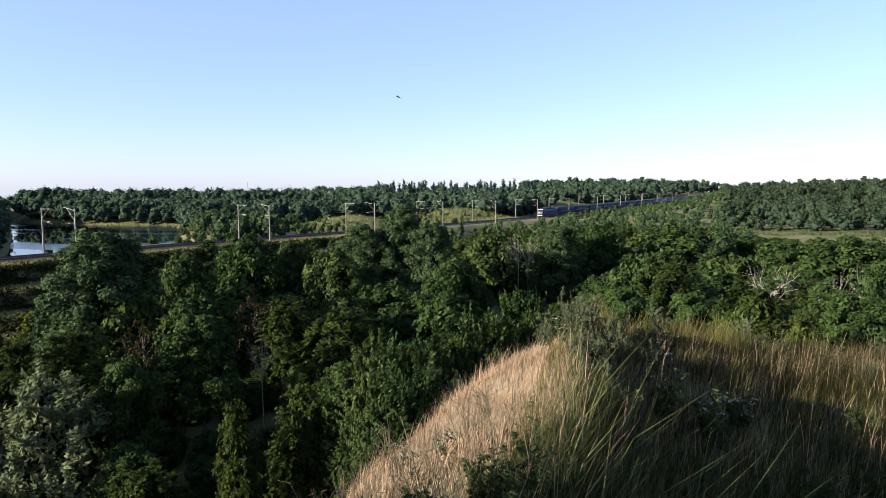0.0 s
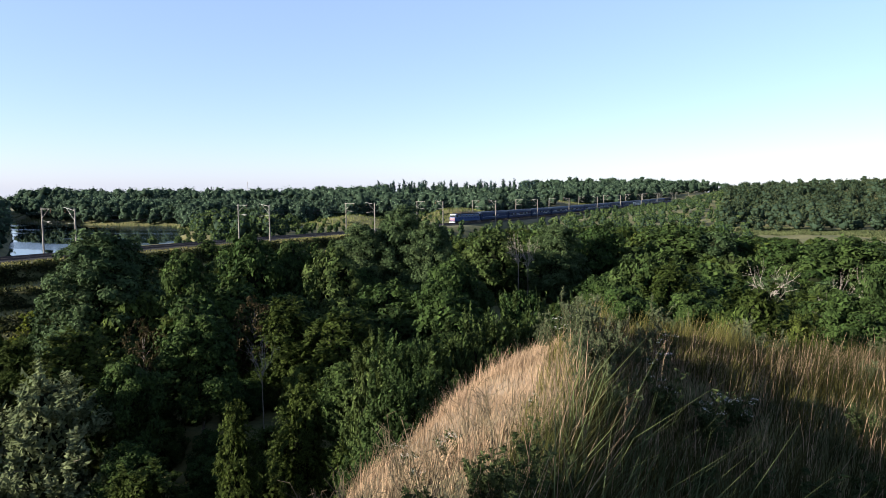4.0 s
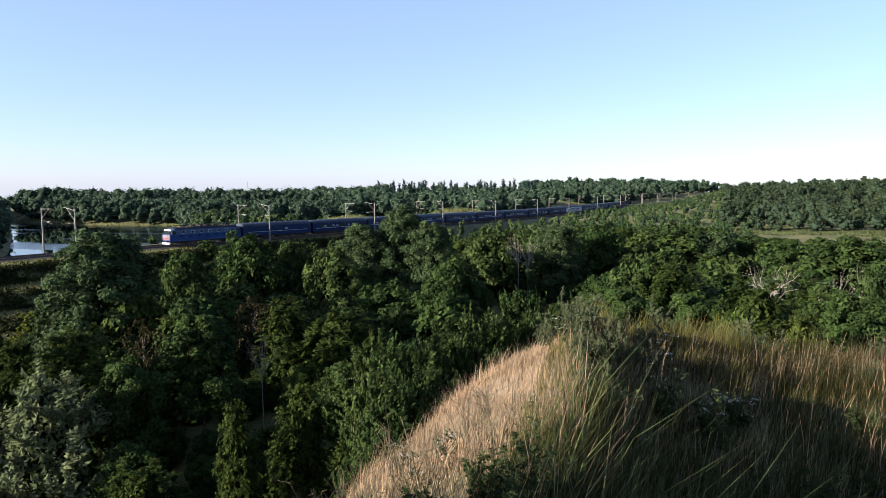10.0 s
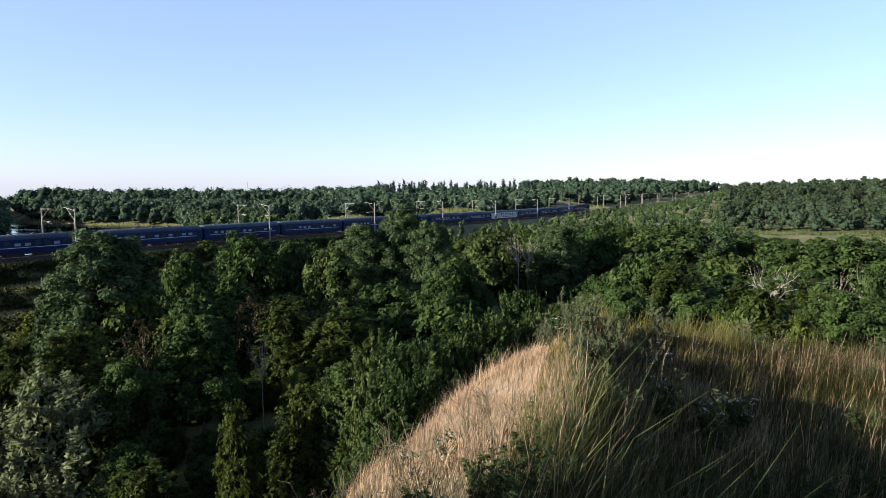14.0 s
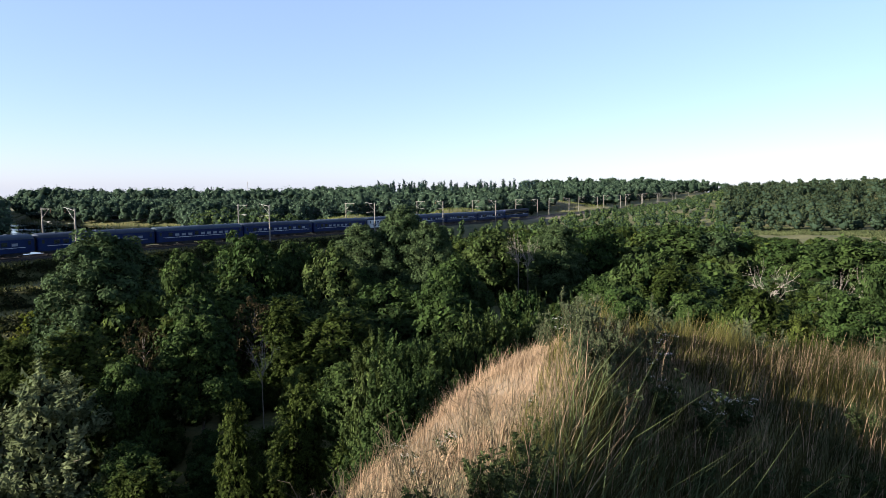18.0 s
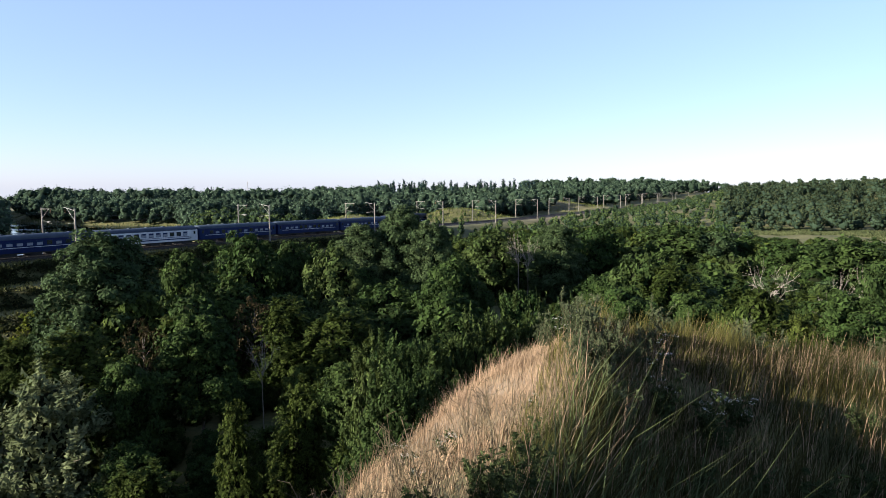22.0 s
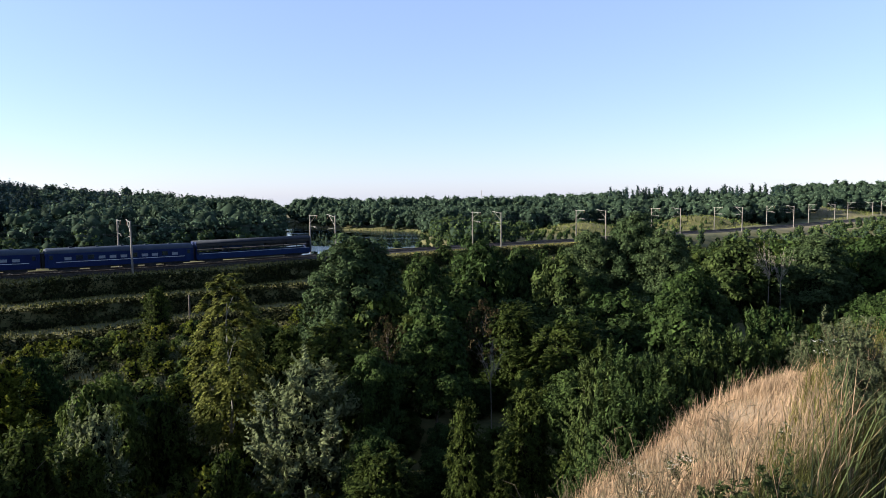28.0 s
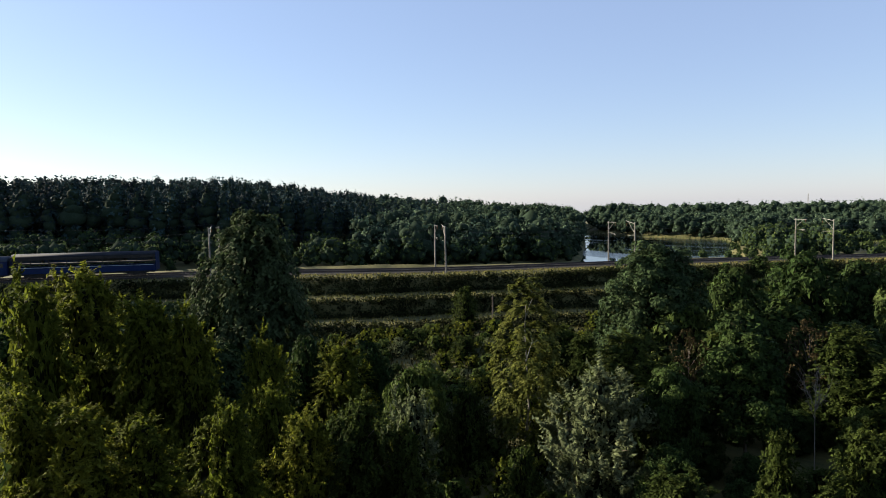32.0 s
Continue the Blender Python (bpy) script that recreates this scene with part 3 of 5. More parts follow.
def tree(name, label, category, seed, height, base, radius, clumps, per, leaf, mat, bark=M_BARK, shape="round", droop=0.0, thick=None, count=9, lean=0.0, aspect=1.6, tight=1.0, group="", full=0.52, lift=None, sag=0.3):
    """A tree: trunk with limbs, and a crown of many small leaves on rounded boughs or, where lift is given, on fanned sprays."""
    r = np.random.default_rng(seed)
    c, size, out = boughs(r, height, base, radius, clumps, lean, shape, tight)
    p, nor, axis = puffs(r, c, size, out, per) if lift is None else sprays(r, c, size, out, per, lift, sag)
    if droop:
        p[:, 2] -= droop * r.uniform(0, 1, len(p)) * radius * 0.3
    thing = tagged(new(name), label, category, group)
    v, f = tubes(limbs(r, height, base, c, thick or height * 0.014, count), 6)
    part("trunk", mesh_from("trunk", v, f, bark, True), thing)
    v, f = leaf_quads(r, p, nor, leaf, aspect, droop, axis, 0.5 if axis is None else 0.3)
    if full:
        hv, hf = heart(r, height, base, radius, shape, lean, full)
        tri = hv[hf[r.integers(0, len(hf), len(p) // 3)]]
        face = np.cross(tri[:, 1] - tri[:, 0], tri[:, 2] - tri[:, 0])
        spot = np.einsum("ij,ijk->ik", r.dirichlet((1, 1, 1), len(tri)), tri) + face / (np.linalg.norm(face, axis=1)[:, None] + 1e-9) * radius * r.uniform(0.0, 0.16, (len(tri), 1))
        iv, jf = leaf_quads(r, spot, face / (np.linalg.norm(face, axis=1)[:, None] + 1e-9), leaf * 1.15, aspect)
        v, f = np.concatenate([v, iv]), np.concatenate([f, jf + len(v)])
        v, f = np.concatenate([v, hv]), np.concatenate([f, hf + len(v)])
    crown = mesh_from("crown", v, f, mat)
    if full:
        # the filling's faces get the painted shade colour
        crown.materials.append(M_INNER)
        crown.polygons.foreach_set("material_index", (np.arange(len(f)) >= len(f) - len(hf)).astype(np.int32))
    part("crown", crown, thing)
    thing.location = (0, 0, -500)
    return thing


USED = set()


def plant(proto, x, y, size, turn, sink=0.25, wide=1.0):
    """Set a tree or a copy of it on the ground."""
    m = Matrix.Translation((x, y, ground_at(x, y) - sink)) @ Matrix.Rotation(radians(turn), 4, "Z") @ Matrix.Diagonal((size * wide, size * wide, size, 1))
    if proto.name in USED:
        return copy_thing(proto, m @ Matrix.Diagonal([1 / v for v in proto.scale] + [1]))
    USED.add(proto.name)
    proto.matrix_basis = m
    return proto


def polar(left, dist):
    """A place so many degrees left of the first view, so far from the hill."""
    return -dist * math.sin(radians(left)), dist * math.cos(radians(left))

DIMS = {}


def kind(key, *a, **k):
    """A kind of tree, kept under its key with its height and radius."""
    t = tree(*a, **k)
    DIMS[t.name] = (a[4], a[6])
    KINDS.setdefault(key, []).append(t)


KINDS = {}
for i in range(3):
    kind("oak", "broadleaf_tree", "dense dark green broadleaf tree in the valley wood", "tree", 11 + i, 10, 0.5, 4.0, 95, 150, 0.195, M_OAK, shape=("round", "dome", "oval")[i], group="trees of the valley wood")
for i in range(2):
    kind("tall_oak", "broadleaf_tree", "tall dark green broadleaf tree in the valley wood", "tree", 14 + i, 10, (3.6, 3.0)[i], 2.9, 80, 150, 0.18, M_OAK, shape=("round", "dome")[i], count=16, group="trees of the valley wood")
for i in range(2):
    kind("tall_acacia", "acacia_tree", "tall fresh green feathery acacia in the valley", "tree", 24 + i, 10, (3.4, 2.6)[i], 2.9, 74, 156, 0.16, M_ACACIA, shape=("round", "dome")[i], aspect=1.9, count=14, group="acacias of the valley", lift=0.25, sag=0.35)
for i in range(3):
    kind("acacia", "acacia_tree", "fresh green feathery acacia in the valley", "tree", 31 + i, 8, 0.4, 3.2, 84, 144, 0.16, M_ACACIA, shape=("round", "dome", "oval")[i], aspect=2.0, group="acacias of the valley", lift=0.25, sag=0.35)
for i in range(2):
    kind("robinia", "young_robinia", "light green feathery young robinia below the bank", "tree", 35 + i, 8, 0.3, 3.2, 62, 120, 0.20, M_LITGREEN, shape=("dome", "oval")[i], aspect=2.0, group="young robinias below the bank", lift=0.5, sag=0.3, tight=1.1)
for i in range(2):
    kind("hazel", "slope_shrub", "bright green leafy shrub at the edge of the hill", "bush", 37 + i, 7, 1.6, 2.3, 90, 168, 0.10, M_HAZEL, shape=("dome", "oval")[i], aspect=1.9, thick=0.05, group="shrubs along the hill's edge", lift=0.6, sag=0.12, tight=0.85)
for i in range(2):
    kind("poplar", "poplar_tree", "grey-green upright poplar with a full crown", "tree", 41 + i, 14, 0.8, 4.2, 200, 130, 0.19, M_POPLAR, shape="oval", group="poplars of the valley", tight=0.8, full=0.62)
for i in range(3):
    kind("bush", "bush", "leafy green bush on the slope", "bush", 51 + i, 4, 0.1, 2.3, 46, 96, 0.15, (M_BUSH, M_ACACIA, M_OAK)[i], shape="dome", thick=0.05, group="bushes of the valley", lift=(None, 0.6, None)[i])
for i in range(2):
    kind("lowbush", "low_bush", "low green bush at the foot of the railway bank", "bush", 55 + i, 3, 0.0, 1.9, 24, 30, 0.27, (M_BUSH, M_LITGREEN)[i], shape="dome", thick=0.04, count=3, group="low bushes of the bank", lift=(None, 0.5)[i])
kind("rust", "dry_tree", "half-dry tree with brownish leaves", "tree", 61, 8, 1.0, 3.0, 60, 30, 0.17, M_RUST, shape="round", count=26, full=0)
kind("willow", "silver_willow", "silvery grey willow with fine upright leaves", "tree", 63, 8, 0.3, 3.4, 120, 96, 0.15, M_SILVER, shape="dome", aspect=2.2, count=22, tight=0.75, full=0.42, lift=1.3, sag=0.0)
kind("silverbush", "flowering_bush", "pale grey-green bush with whitish blossom", "bush", 64, 4, 0.2, 2.4, 44, 60, 0.17, M_SILVER, shape="dome", thick=0.05, lift=0.9, sag=0.1)
kind("birch", "birch_tree", "slender yellow-green birch with a white trunk", "tree", 65, 13, 1.6, 2.1, 190, 108, 0.15, M_BIRCH, M_BIRCHBARK, shape="oval", droop=0.3, thick=0.10, full=0, lift=0.3, sag=0.7, aspect=1.5)
kind("yellow", "young_birch", "young birch with yellowing leaves", "tree", 66, 12, 3.0, 1.7, 90, 48, 0.14, M_BIRCH, M_BIRCHBARK, shape="oval", droop=0.3, thick=0.09, full=0, lift=0.3, sag=0.6)
kind("weeper", "weeping_birch", "tall dark birch with drooping branches", "tree", 67, 16, 0.6, 4.2, 200, 96, 0.24, M_WEEPER, M_BIRCHBARK, shape="oval", droop=0.6, aspect=2.0, lift=0.0, sag=1.0)
for i in range(4):
    kind("mid", "valley_tree", "green broadleaf tree in the valley wood", "tree", 71 + i, 9, 0.3, 4.0, 70, 72, 0.29, (M_OAK, M_POPLAR, M_HAZEL, M_OAK)[i], shape=("round", "dome", "oval", "dome")[i], count=4, group="trees of the valley wood")
for i in range(3):
    kind("far", "distant_tree", "green broadleaf tree on the far slope", "tree", 81 + i, 8, 0.1, 3.8, 34, 20, 0.68, (M_OAK, M_ACACIA, M_HAZEL)[i], shape=("dome", "round", "dome")[i], count=2, group="trees of the far slope", full=0.6)


def dead_tree(seed, height):
    """A bleached leafless tree: a forked trunk with crooked branches."""
    r = np.random.default_rng(seed)
    thing = tagged(new("dead_tree"), "bleached leafless dead tree among green crowns", "dead tree", "dead trees of the valley")
    trunk, twigs = [((0, 0, -0.5), (0.15, 0, height * 0.62), 0.11, 0.06)], []
    for b in range(7):
        ang, p, d = r.uniform(0, 6.28), np.array([0.15, 0, height * r.uniform(0.5, 0.62)]), None
        d = np.array([math.cos(ang) * 0.75, math.sin(ang) * 0.75, 0.62])
        rad = 0.05
        for k in range(4):
            q = p + d * height * 0.11
            trunk.append((p, q, rad, rad * 0.72))
            for _ in range(5):
                e = d + r.normal(0, 0.55, 3)
                twigs.append((q, q + e * height * 0.09, rad * 0.45, 0.01))
            p, rad = q, rad * 0.72
            d = d + r.normal(0, 0.28, 3)
            d /= np.linalg.norm(d)
    part("trunk", tube_mesh("trunk", trunk, M_DEAD, 6), thing)
    part("twig", tube_mesh("twig", twigs, M_DEAD, 4), thing)
    thing.location = (0, 0, -500)
    DIMS[thing.name] = (height, height * 0.36)
    KINDS.setdefault("dead", []).append(thing)


dead_tree(91, 8)
dead_tree(92, 8)

# trees with a place of their own: kind, degrees left of the first view, distance, height of the top, width
SHORE_TREES = [("poplar", 28.1, 68, 15.8, 11.4), ("oak", 21.8, 76, 12.7, 8.0), ("oak", 16.8, 86, 13.9, 9.7), ("oak", 13.3, 90, 12.5, 8.4), ("acacia", 9.6, 80, 12.4, 8.6), ("poplar", 7.2, 98, 14.4, 9.8), ("poplar", 3.8, 100, 16.9, 11.4), ("poplar", 1.1, 97, 14.6, 9.4), ("oak", -0.8, 72, 11.8, 9.8), ("oak", -4.3, 118, 12.3, 12.4), ("poplar", -10.0, 116, 13.4, 11.5), ("oak", -13.6, 126, 12.7, 12.3), ("oak", -17.4, 75, 12.5, 8.5), ("acacia", -19.5, 72, 11.8, 6.8), ("oak", -15.9, 65, 10.0, 6.6), ("oak", -21.2, 66, 9.7, 6.2)]
RIGHT_TREES = [("oak", -19.6, 140, 12.2, 17.3), ("oak", -22.8, 140, 10.8, 11.3), ("acacia", -26.2, 62, 11.3, 8.5), ("oak", -28.4, 130, 10.5, 12.5), ("acacia", -32.2, 125, 11.7, 14.8), ("oak", -32.4, 60, 11.7, 7.5), ("oak", -34.5, 78, 12.2, 6.2), ("acacia", -25.2, 150, 9.6, 9.5), ("dead", -27.1, 78, 12.0, 5.8), ("dead", -31.4, 72, 13.0, 4.3), ("dead", -33.7, 85, 11.6, 3.7), ("dead", -6.7, 112, 13.0, 4.9), ("dead", -7.6, 112, 11.3, 4.5), ("acacia", -29.5, 52, 10.8, 4.8), ("bush", -24.7, 50, 10.8, 4.8)]
SLOPE_TREES = [("bush", -6.9, 70, 8.7, 5.8), ("rust", 16.5, 62, 9.8, 5.0), ("acacia", 14.1, 61, 9.6, 6.0), ("acacia", 9.3, 58, 8.6, 7.5), ("dead", 16.0, 52, 8.5, 3.1), ("oak", 21.1, 52, 10.3, 6.4), ("rust", 25.4, 60, 8.7, 3.8), ("oak", 4.3, 44, 8.9, 6.5), ("acacia", 12.5, 38, 8.5, 3.6), ("acacia", 18.5, 36, 8.2, 2.5), ("acacia", 3.2, 33, 10.7, 3.6), ("acacia", -1.8, 36, 11.2, 4.4), ("acacia", -6.2, 40, 11.5, 4.9), ("bush", -9.1, 46, 10.9, 4.8), ("oak", 8.4, 46, 7.4, 4.8), ("acacia", 33.9, 58, 8.5, 4.0), ("oak", 26.8, 46, 8.7, 4.3), ("acacia", 7.4, 30, 9.0, 2.9)]
BANK_TREES = [("willow", 32.4, 44, 8.7, 8.4), ("acacia", 30.1, 53, 9.6, 8.2), ("birch", 38.9, 52, 14.4, 5.4), ("acacia", 35.4, 60, 8.5, 4.1), ("bush", 44.5, 100, 7.3, 4.8), ("bush", 53.4, 62, 7.1, 5.0), ("silverbush", 49.6, 46, 6.2, 4.8), ("bush", 44.3, 50, 5.7, 4.0), ("acacia", 54.2, 34, 9.8, 3.7), ("acacia", 50.2, 34, 8.4, 3.1), ("bush", 39.6, 40, 4.7, 3.3)]
EDGE_SHRUBS = [("hazel", 6.6, 26, 13.2, 3.2), ("hazel", 4.2, 25.5, 13.5, 3.6), ("hazel", 0.8, 26, 13.7, 3.8), ("hazel", -2.6, 27, 14.0, 3.6), ("hazel", -5.4, 28, 14.3, 3.6), ("hazel", -8.2, 29, 14.3, 3.6), ("hazel", 4.6, 20.5, 13.9, 3.0), ("hazel", 1.6, 21.5, 13.9, 2.6), ("hazel", -11.2, 31, 13.9, 3.4)]
LEFT_TREES = [("weeper", 62.8, 76, 20.0, 9.9), ("robinia", 75.5, 56, 15.5, 7.3), ("robinia", 79.1, 50, 15.5, 5.5), ("robinia", 71.4, 52, 13.6, 6.2), ("robinia", 68.1, 50, 12.5, 4.9), ("yellow", 77.4, 57, 16.2, 2.6), ("yellow", 75.4, 56, 16.0, 2.1), ("robinia", 62.1, 46, 11.1, 4.5), ("robinia", 55.7, 57, 8.0, 5.7), ("bush", 58.7, 60, 8.2, 4.6), ("bush", 48.8, 50, 7.4, 6.1), ("robinia", 65.5, 33, 10.5, 3.4), ("robinia", 58.9, 33, 9.5, 3.5), ("robinia", 54.0, 36, 8.0, 3.1), ("robinia", 72.1, 32, 10.7, 3.5), ("robinia", 76.4, 31, 11.9, 3.8), ("robinia", 80.0, 33, 12.4, 3.1), ("robinia", 61.7, 38, 9.7, 3.5), ("robinia", 50.9, 38, 6.5, 2.3)]

taken = []
r = np.random.default_rng(5)


def grow(key, left, dist, top, width):
    x, y = polar(left, dist)
    z = ground_at(x, y)
    if dist > 74 and key in ("oak", "acacia"):
        key = "mid"
    if key == "weeper":
        width *= 1.2
    if key == "dead":
        width *= 0.8
    if key in ("oak", "acacia") and top - z > 1.45 * width:
        key = "tall_" + key
    proto = KINDS[key][r.integers(len(KINDS[key]))]
    h0, r0 = DIMS[proto.name.split(".")[0]] if proto.name not in DIMS else DIMS[proto.name]
    size = max(top - z, 1.2) / h0
    plant(proto, x, y, size, r.uniform(0, 360), 0.2, width / 2.15 / (r0 * size))
    taken.append((x, y, width * 0.36))


for row in EDGE_SHRUBS + SHORE_TREES + RIGHT_TREES + SLOPE_TREES + BANK_TREES + LEFT_TREES:
    grow(*row)

for tries in range(9000):
    left, dist = r.uniform(-38, 82), 30 + 270 * r.uniform() ** 1.15
    x, y = polar(left, dist)
    s = to_track(np.array([x]), np.array([y]))[0][0]
    edge = to_polygon(np.array([x]), np.array([y]), BROW)[0]
    if s < 9 or edge < 10:
        continue
    bank = 28 < left < 66
    if bank and s < 33:
        continue
    if left > 66 and s < 26:
        continue
    if left < -20 and dist > 262 or (left < -32.5 and dist > 205) or (-27.5 < left < -24.5 and dist > 238):
        continue
    gap = 2.9 if dist < 60 else 4.0 if dist < 110 else 5.2
    if any((x - a) ** 2 + (y - b) ** 2 < max(gap, c) ** 2 for a, b, c in taken):
        continue
    z = ground_at(x, y)
    if bank:
        key, k, tall = ("lowbush", "lowbush", "bush", "lowbush")[r.integers(4)], 0.14, r.uniform(1.0, 3.2)
    elif -13 < left < -2.5 and 55 < dist < 112:
        key, k, tall = "bush", 0.15, r.uniform(1.2, 2.8)
    elif dist < 60:
        key, k, tall = ("oak", "acacia", "bush", "oak")[r.integers(4)], 0.25, r.uniform(2.2, 4.5) if 7 < left < 26 else r.uniform(3.5, 8)
        if left > 58:
            key, k, tall = ("robinia", "lowbush", "lowbush")[r.integers(3)], 0.2, r.uniform(1.2, 3.2)
    elif dist < 112:
        key, k, tall = ("mid", "mid", "bush", "mid")[r.integers(4)], 0.125, r.uniform(5, 10)
    else:
        key, k, tall = "far", 0.075 if left > -4 else 0.069 if left < -23.5 else 0.066 - 0.0006 * min(max(-4 - left, 0), 16), r.uniform(4, 9)
        if s < 60:
            tall *= 0.45 if left > 0 else 0.8
    top = min(z + tall, 20 - k * dist - r.uniform(0, 0.8))
    if top - z < 0.9:
        continue
    width = min((top - z) * r.uniform(0.75, 1.05), 9) + (1.0 if dist > 60 else 0.3)
    grow(key, left, dist, top, width)
for tries in range(2600):                              # bushes on the foot of the bank
    left, dist = r.uniform(29, 66), r.uniform(34, 95)
    x, y = polar(left, dist)
    s = to_track(np.array([x]), np.array([y]))[0][0]
    edge = to_polygon(np.array([x]), np.array([y]), BROW)[0]
    if s < 31 or edge < 12 or any((x - a) ** 2 + (y - b) ** 2 < max(1.7, 0.8 * c) ** 2 for a, b, c in taken) or bumpy(np.array([x]), np.array([y]), 9, 40)[0] < -0.35:
        continue
    tall = r.uniform(0.8, 2.4)
    grow(("lowbush", "lowbush", "lowbush", "lowbush", "silverbush")[r.integers(5)], left, dist, ground_at(x, y) + tall, tall * r.uniform(1.0, 1.5))
for group in KINDS.values():
    for t in group:
        if t.location.z < -100:
            for o in (*t.children_recursive, t):
                bpy.data.objects.remove(o)


# ---------------------------------------------------------------- distant woods
def wood(name, label, places, seed, kind="leaf", mat=None, leaves=380, lumps=9):
    """One mesh of many far trees, each a full crown of knobbly boughs with leaves standing out of it: places are (x, y, height)."""
    r = np.random.default_rng(seed)
    V, F, T, B, n = [], [], [], [], 0
    pts = np.array(places)
    floor = ground(pts[:, 0], pts[:, 1])
    ball, faces = GLOBES[1]
    for (x, y, h), z in zip(places, floor):
        trunk = np.zeros((0, 3)), np.zeros((0, 3), int)
        if kind == "leaf":                              # a broad foot and several rounded boughs over it
            k = lumps
            wide = h * r.uniform(0.30, 0.40)
            ang = np.arange(k) * 2.4 + r.uniform(0, 6.28)
            up = r.uniform(0.16, 0.86, k)
            out = wide * np.sqrt(np.clip(1 - ((up - 0.35) / 0.6) ** 2, 0.05, 1)) * r.uniform(0.55, 0.85, k)
            mid = np.stack([out * np.cos(ang), out * np.sin(ang), h * up], 1)
            mid[0] = (0, 0, 0.46 * h)
            size = h * r.uniform(0.11, 0.19, (k, 1)) * (8 / (k + 1)) ** 0.4 * (1, 1, 0.9)
            size[0] = (wide * 0.72, wide * 0.72, 0.40 * h)
            leaf = 0.035 * h + 0.22
        else:                                           # tiers of boughs: high on a bare trunk, or down to the ground
            k = 6
            pine = kind == "pine"
            wide = h * (0.15 if pine else 0.14) * r.uniform(0.8, 1.25)
            up = np.array([0.34, 0.52, 0.64, 0.75, 0.85, 0.94]) if pine else np.array([0.22, 0.40, 0.56, 0.70, 0.82, 0.93])
            mid = np.stack([*(r.normal(0, 0.035 * h, (2, k)) * (1.1 - up)), h * up], 1)
            tier = np.array([0.75, 1.0, 0.92, 0.75, 0.5, 0.22]) if pine else np.array([1.2, 1.05, 0.85, 0.62, 0.4, 0.2])
            size = np.stack([wide * tier * r.uniform(0.8, 1.2, k), wide * tier * r.uniform(0.8, 1.2, k), h * np.array([0.13, 0.13, 0.12, 0.11, 0.09, 0.07])], 1)
            leaf = 0.026 * h + 0.2
            trunk = tubes([((0, 0, 0), (0, 0, 0.8 * h), 0.018 * h, 0.008 * h)], 4)
            trunk = trunk[0], np.concatenate([trunk[1][:, :3], trunk[1][:, [0, 2, 3]]])
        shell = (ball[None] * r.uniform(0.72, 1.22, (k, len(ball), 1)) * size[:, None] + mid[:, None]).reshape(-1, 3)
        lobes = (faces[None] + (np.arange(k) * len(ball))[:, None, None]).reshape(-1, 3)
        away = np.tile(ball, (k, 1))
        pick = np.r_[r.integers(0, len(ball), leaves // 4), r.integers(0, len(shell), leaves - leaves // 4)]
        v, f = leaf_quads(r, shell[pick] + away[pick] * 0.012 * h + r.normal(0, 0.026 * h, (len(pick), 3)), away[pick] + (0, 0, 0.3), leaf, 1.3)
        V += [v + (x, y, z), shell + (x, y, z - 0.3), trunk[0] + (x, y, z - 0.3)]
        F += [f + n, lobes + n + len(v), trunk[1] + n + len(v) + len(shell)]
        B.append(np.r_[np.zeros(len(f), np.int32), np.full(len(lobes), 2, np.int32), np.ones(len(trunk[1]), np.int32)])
        m = len(v) + len(shell) + len(trunk[0])
        T.append(np.full(m, r.uniform(0, 1), np.float32))
        n += m
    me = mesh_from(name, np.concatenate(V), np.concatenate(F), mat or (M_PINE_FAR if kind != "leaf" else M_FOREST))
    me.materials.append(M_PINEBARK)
    # boughs are coloured as the shade behind the outer leaves
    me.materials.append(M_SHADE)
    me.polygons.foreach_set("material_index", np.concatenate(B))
    me.attributes.new("tone", "FLOAT", "POINT").data.foreach_set("value", np.concatenate(T))
    return tagged(new(name, me), label, "forest", kind="stuff")


def toned(m, low, high):
    """Let each tree's own tone shift the material's colour."""
    n, l = m.node_tree.nodes, m.node_tree.links
    tone, hsv, val, hue = n.new("ShaderNodeAttribute"), n.new("ShaderNodeHueSaturation"), n.new("ShaderNodeMapRange"), n.new("ShaderNodeMapRange")
    tone.attribute_name = "tone"
    val.inputs["To Min"].default_value, val.inputs["To Max"].default_value = low, high
    hue.inputs["To Min"].default_value, hue.inputs["To Max"].default_value = 0.515, 0.475
    l.new(tone.outputs["Fac"], val.inputs["Value"])
    l.new(tone.outputs["Fac"], hue.inputs["Value"])
    l.new(val.outputs[0], hsv.inputs["Value"])
    l.new(hue.outputs[0], hsv.inputs["Hue"])
    old = n["Principled BSDF"].inputs["Base Color"].links[0].from_socket
    targets = [k.to_socket for k in old.links]
    l.new(old, hsv.inputs["Color"])
    for t in targets:
        l.new(hsv.outputs["Color"], t)
    return m


def scatter(r, n, left, dist, spacing, height, keep=lambda x, y: np.ones(len(x), bool), power=1.0):
    """Places no nearer to each other than the spacing."""
    l, d = r.uniform(*left, n), dist[0] + (dist[1] - dist[0]) * r.uniform(size=n) ** power
    x, y = -d * np.sin(np.radians(l)), d * np.cos(np.radians(l))
    ok = keep(x, y)
    out, cell = [], {}
    for a, b in zip(x[ok], y[ok]):
        key = (int(a // spacing), int(b // spacing))
        if any((a - p) ** 2 + (b - q) ** 2 < spacing * spacing for i in (-1, 0, 1) for j in (-1, 0, 1) for p, q in cell.get((key[0] + i, key[1] + j), ())):
            continue
        cell.setdefault(key, []).append((a, b))
        out.append((a, b, r.uniform(*height)))
    return out


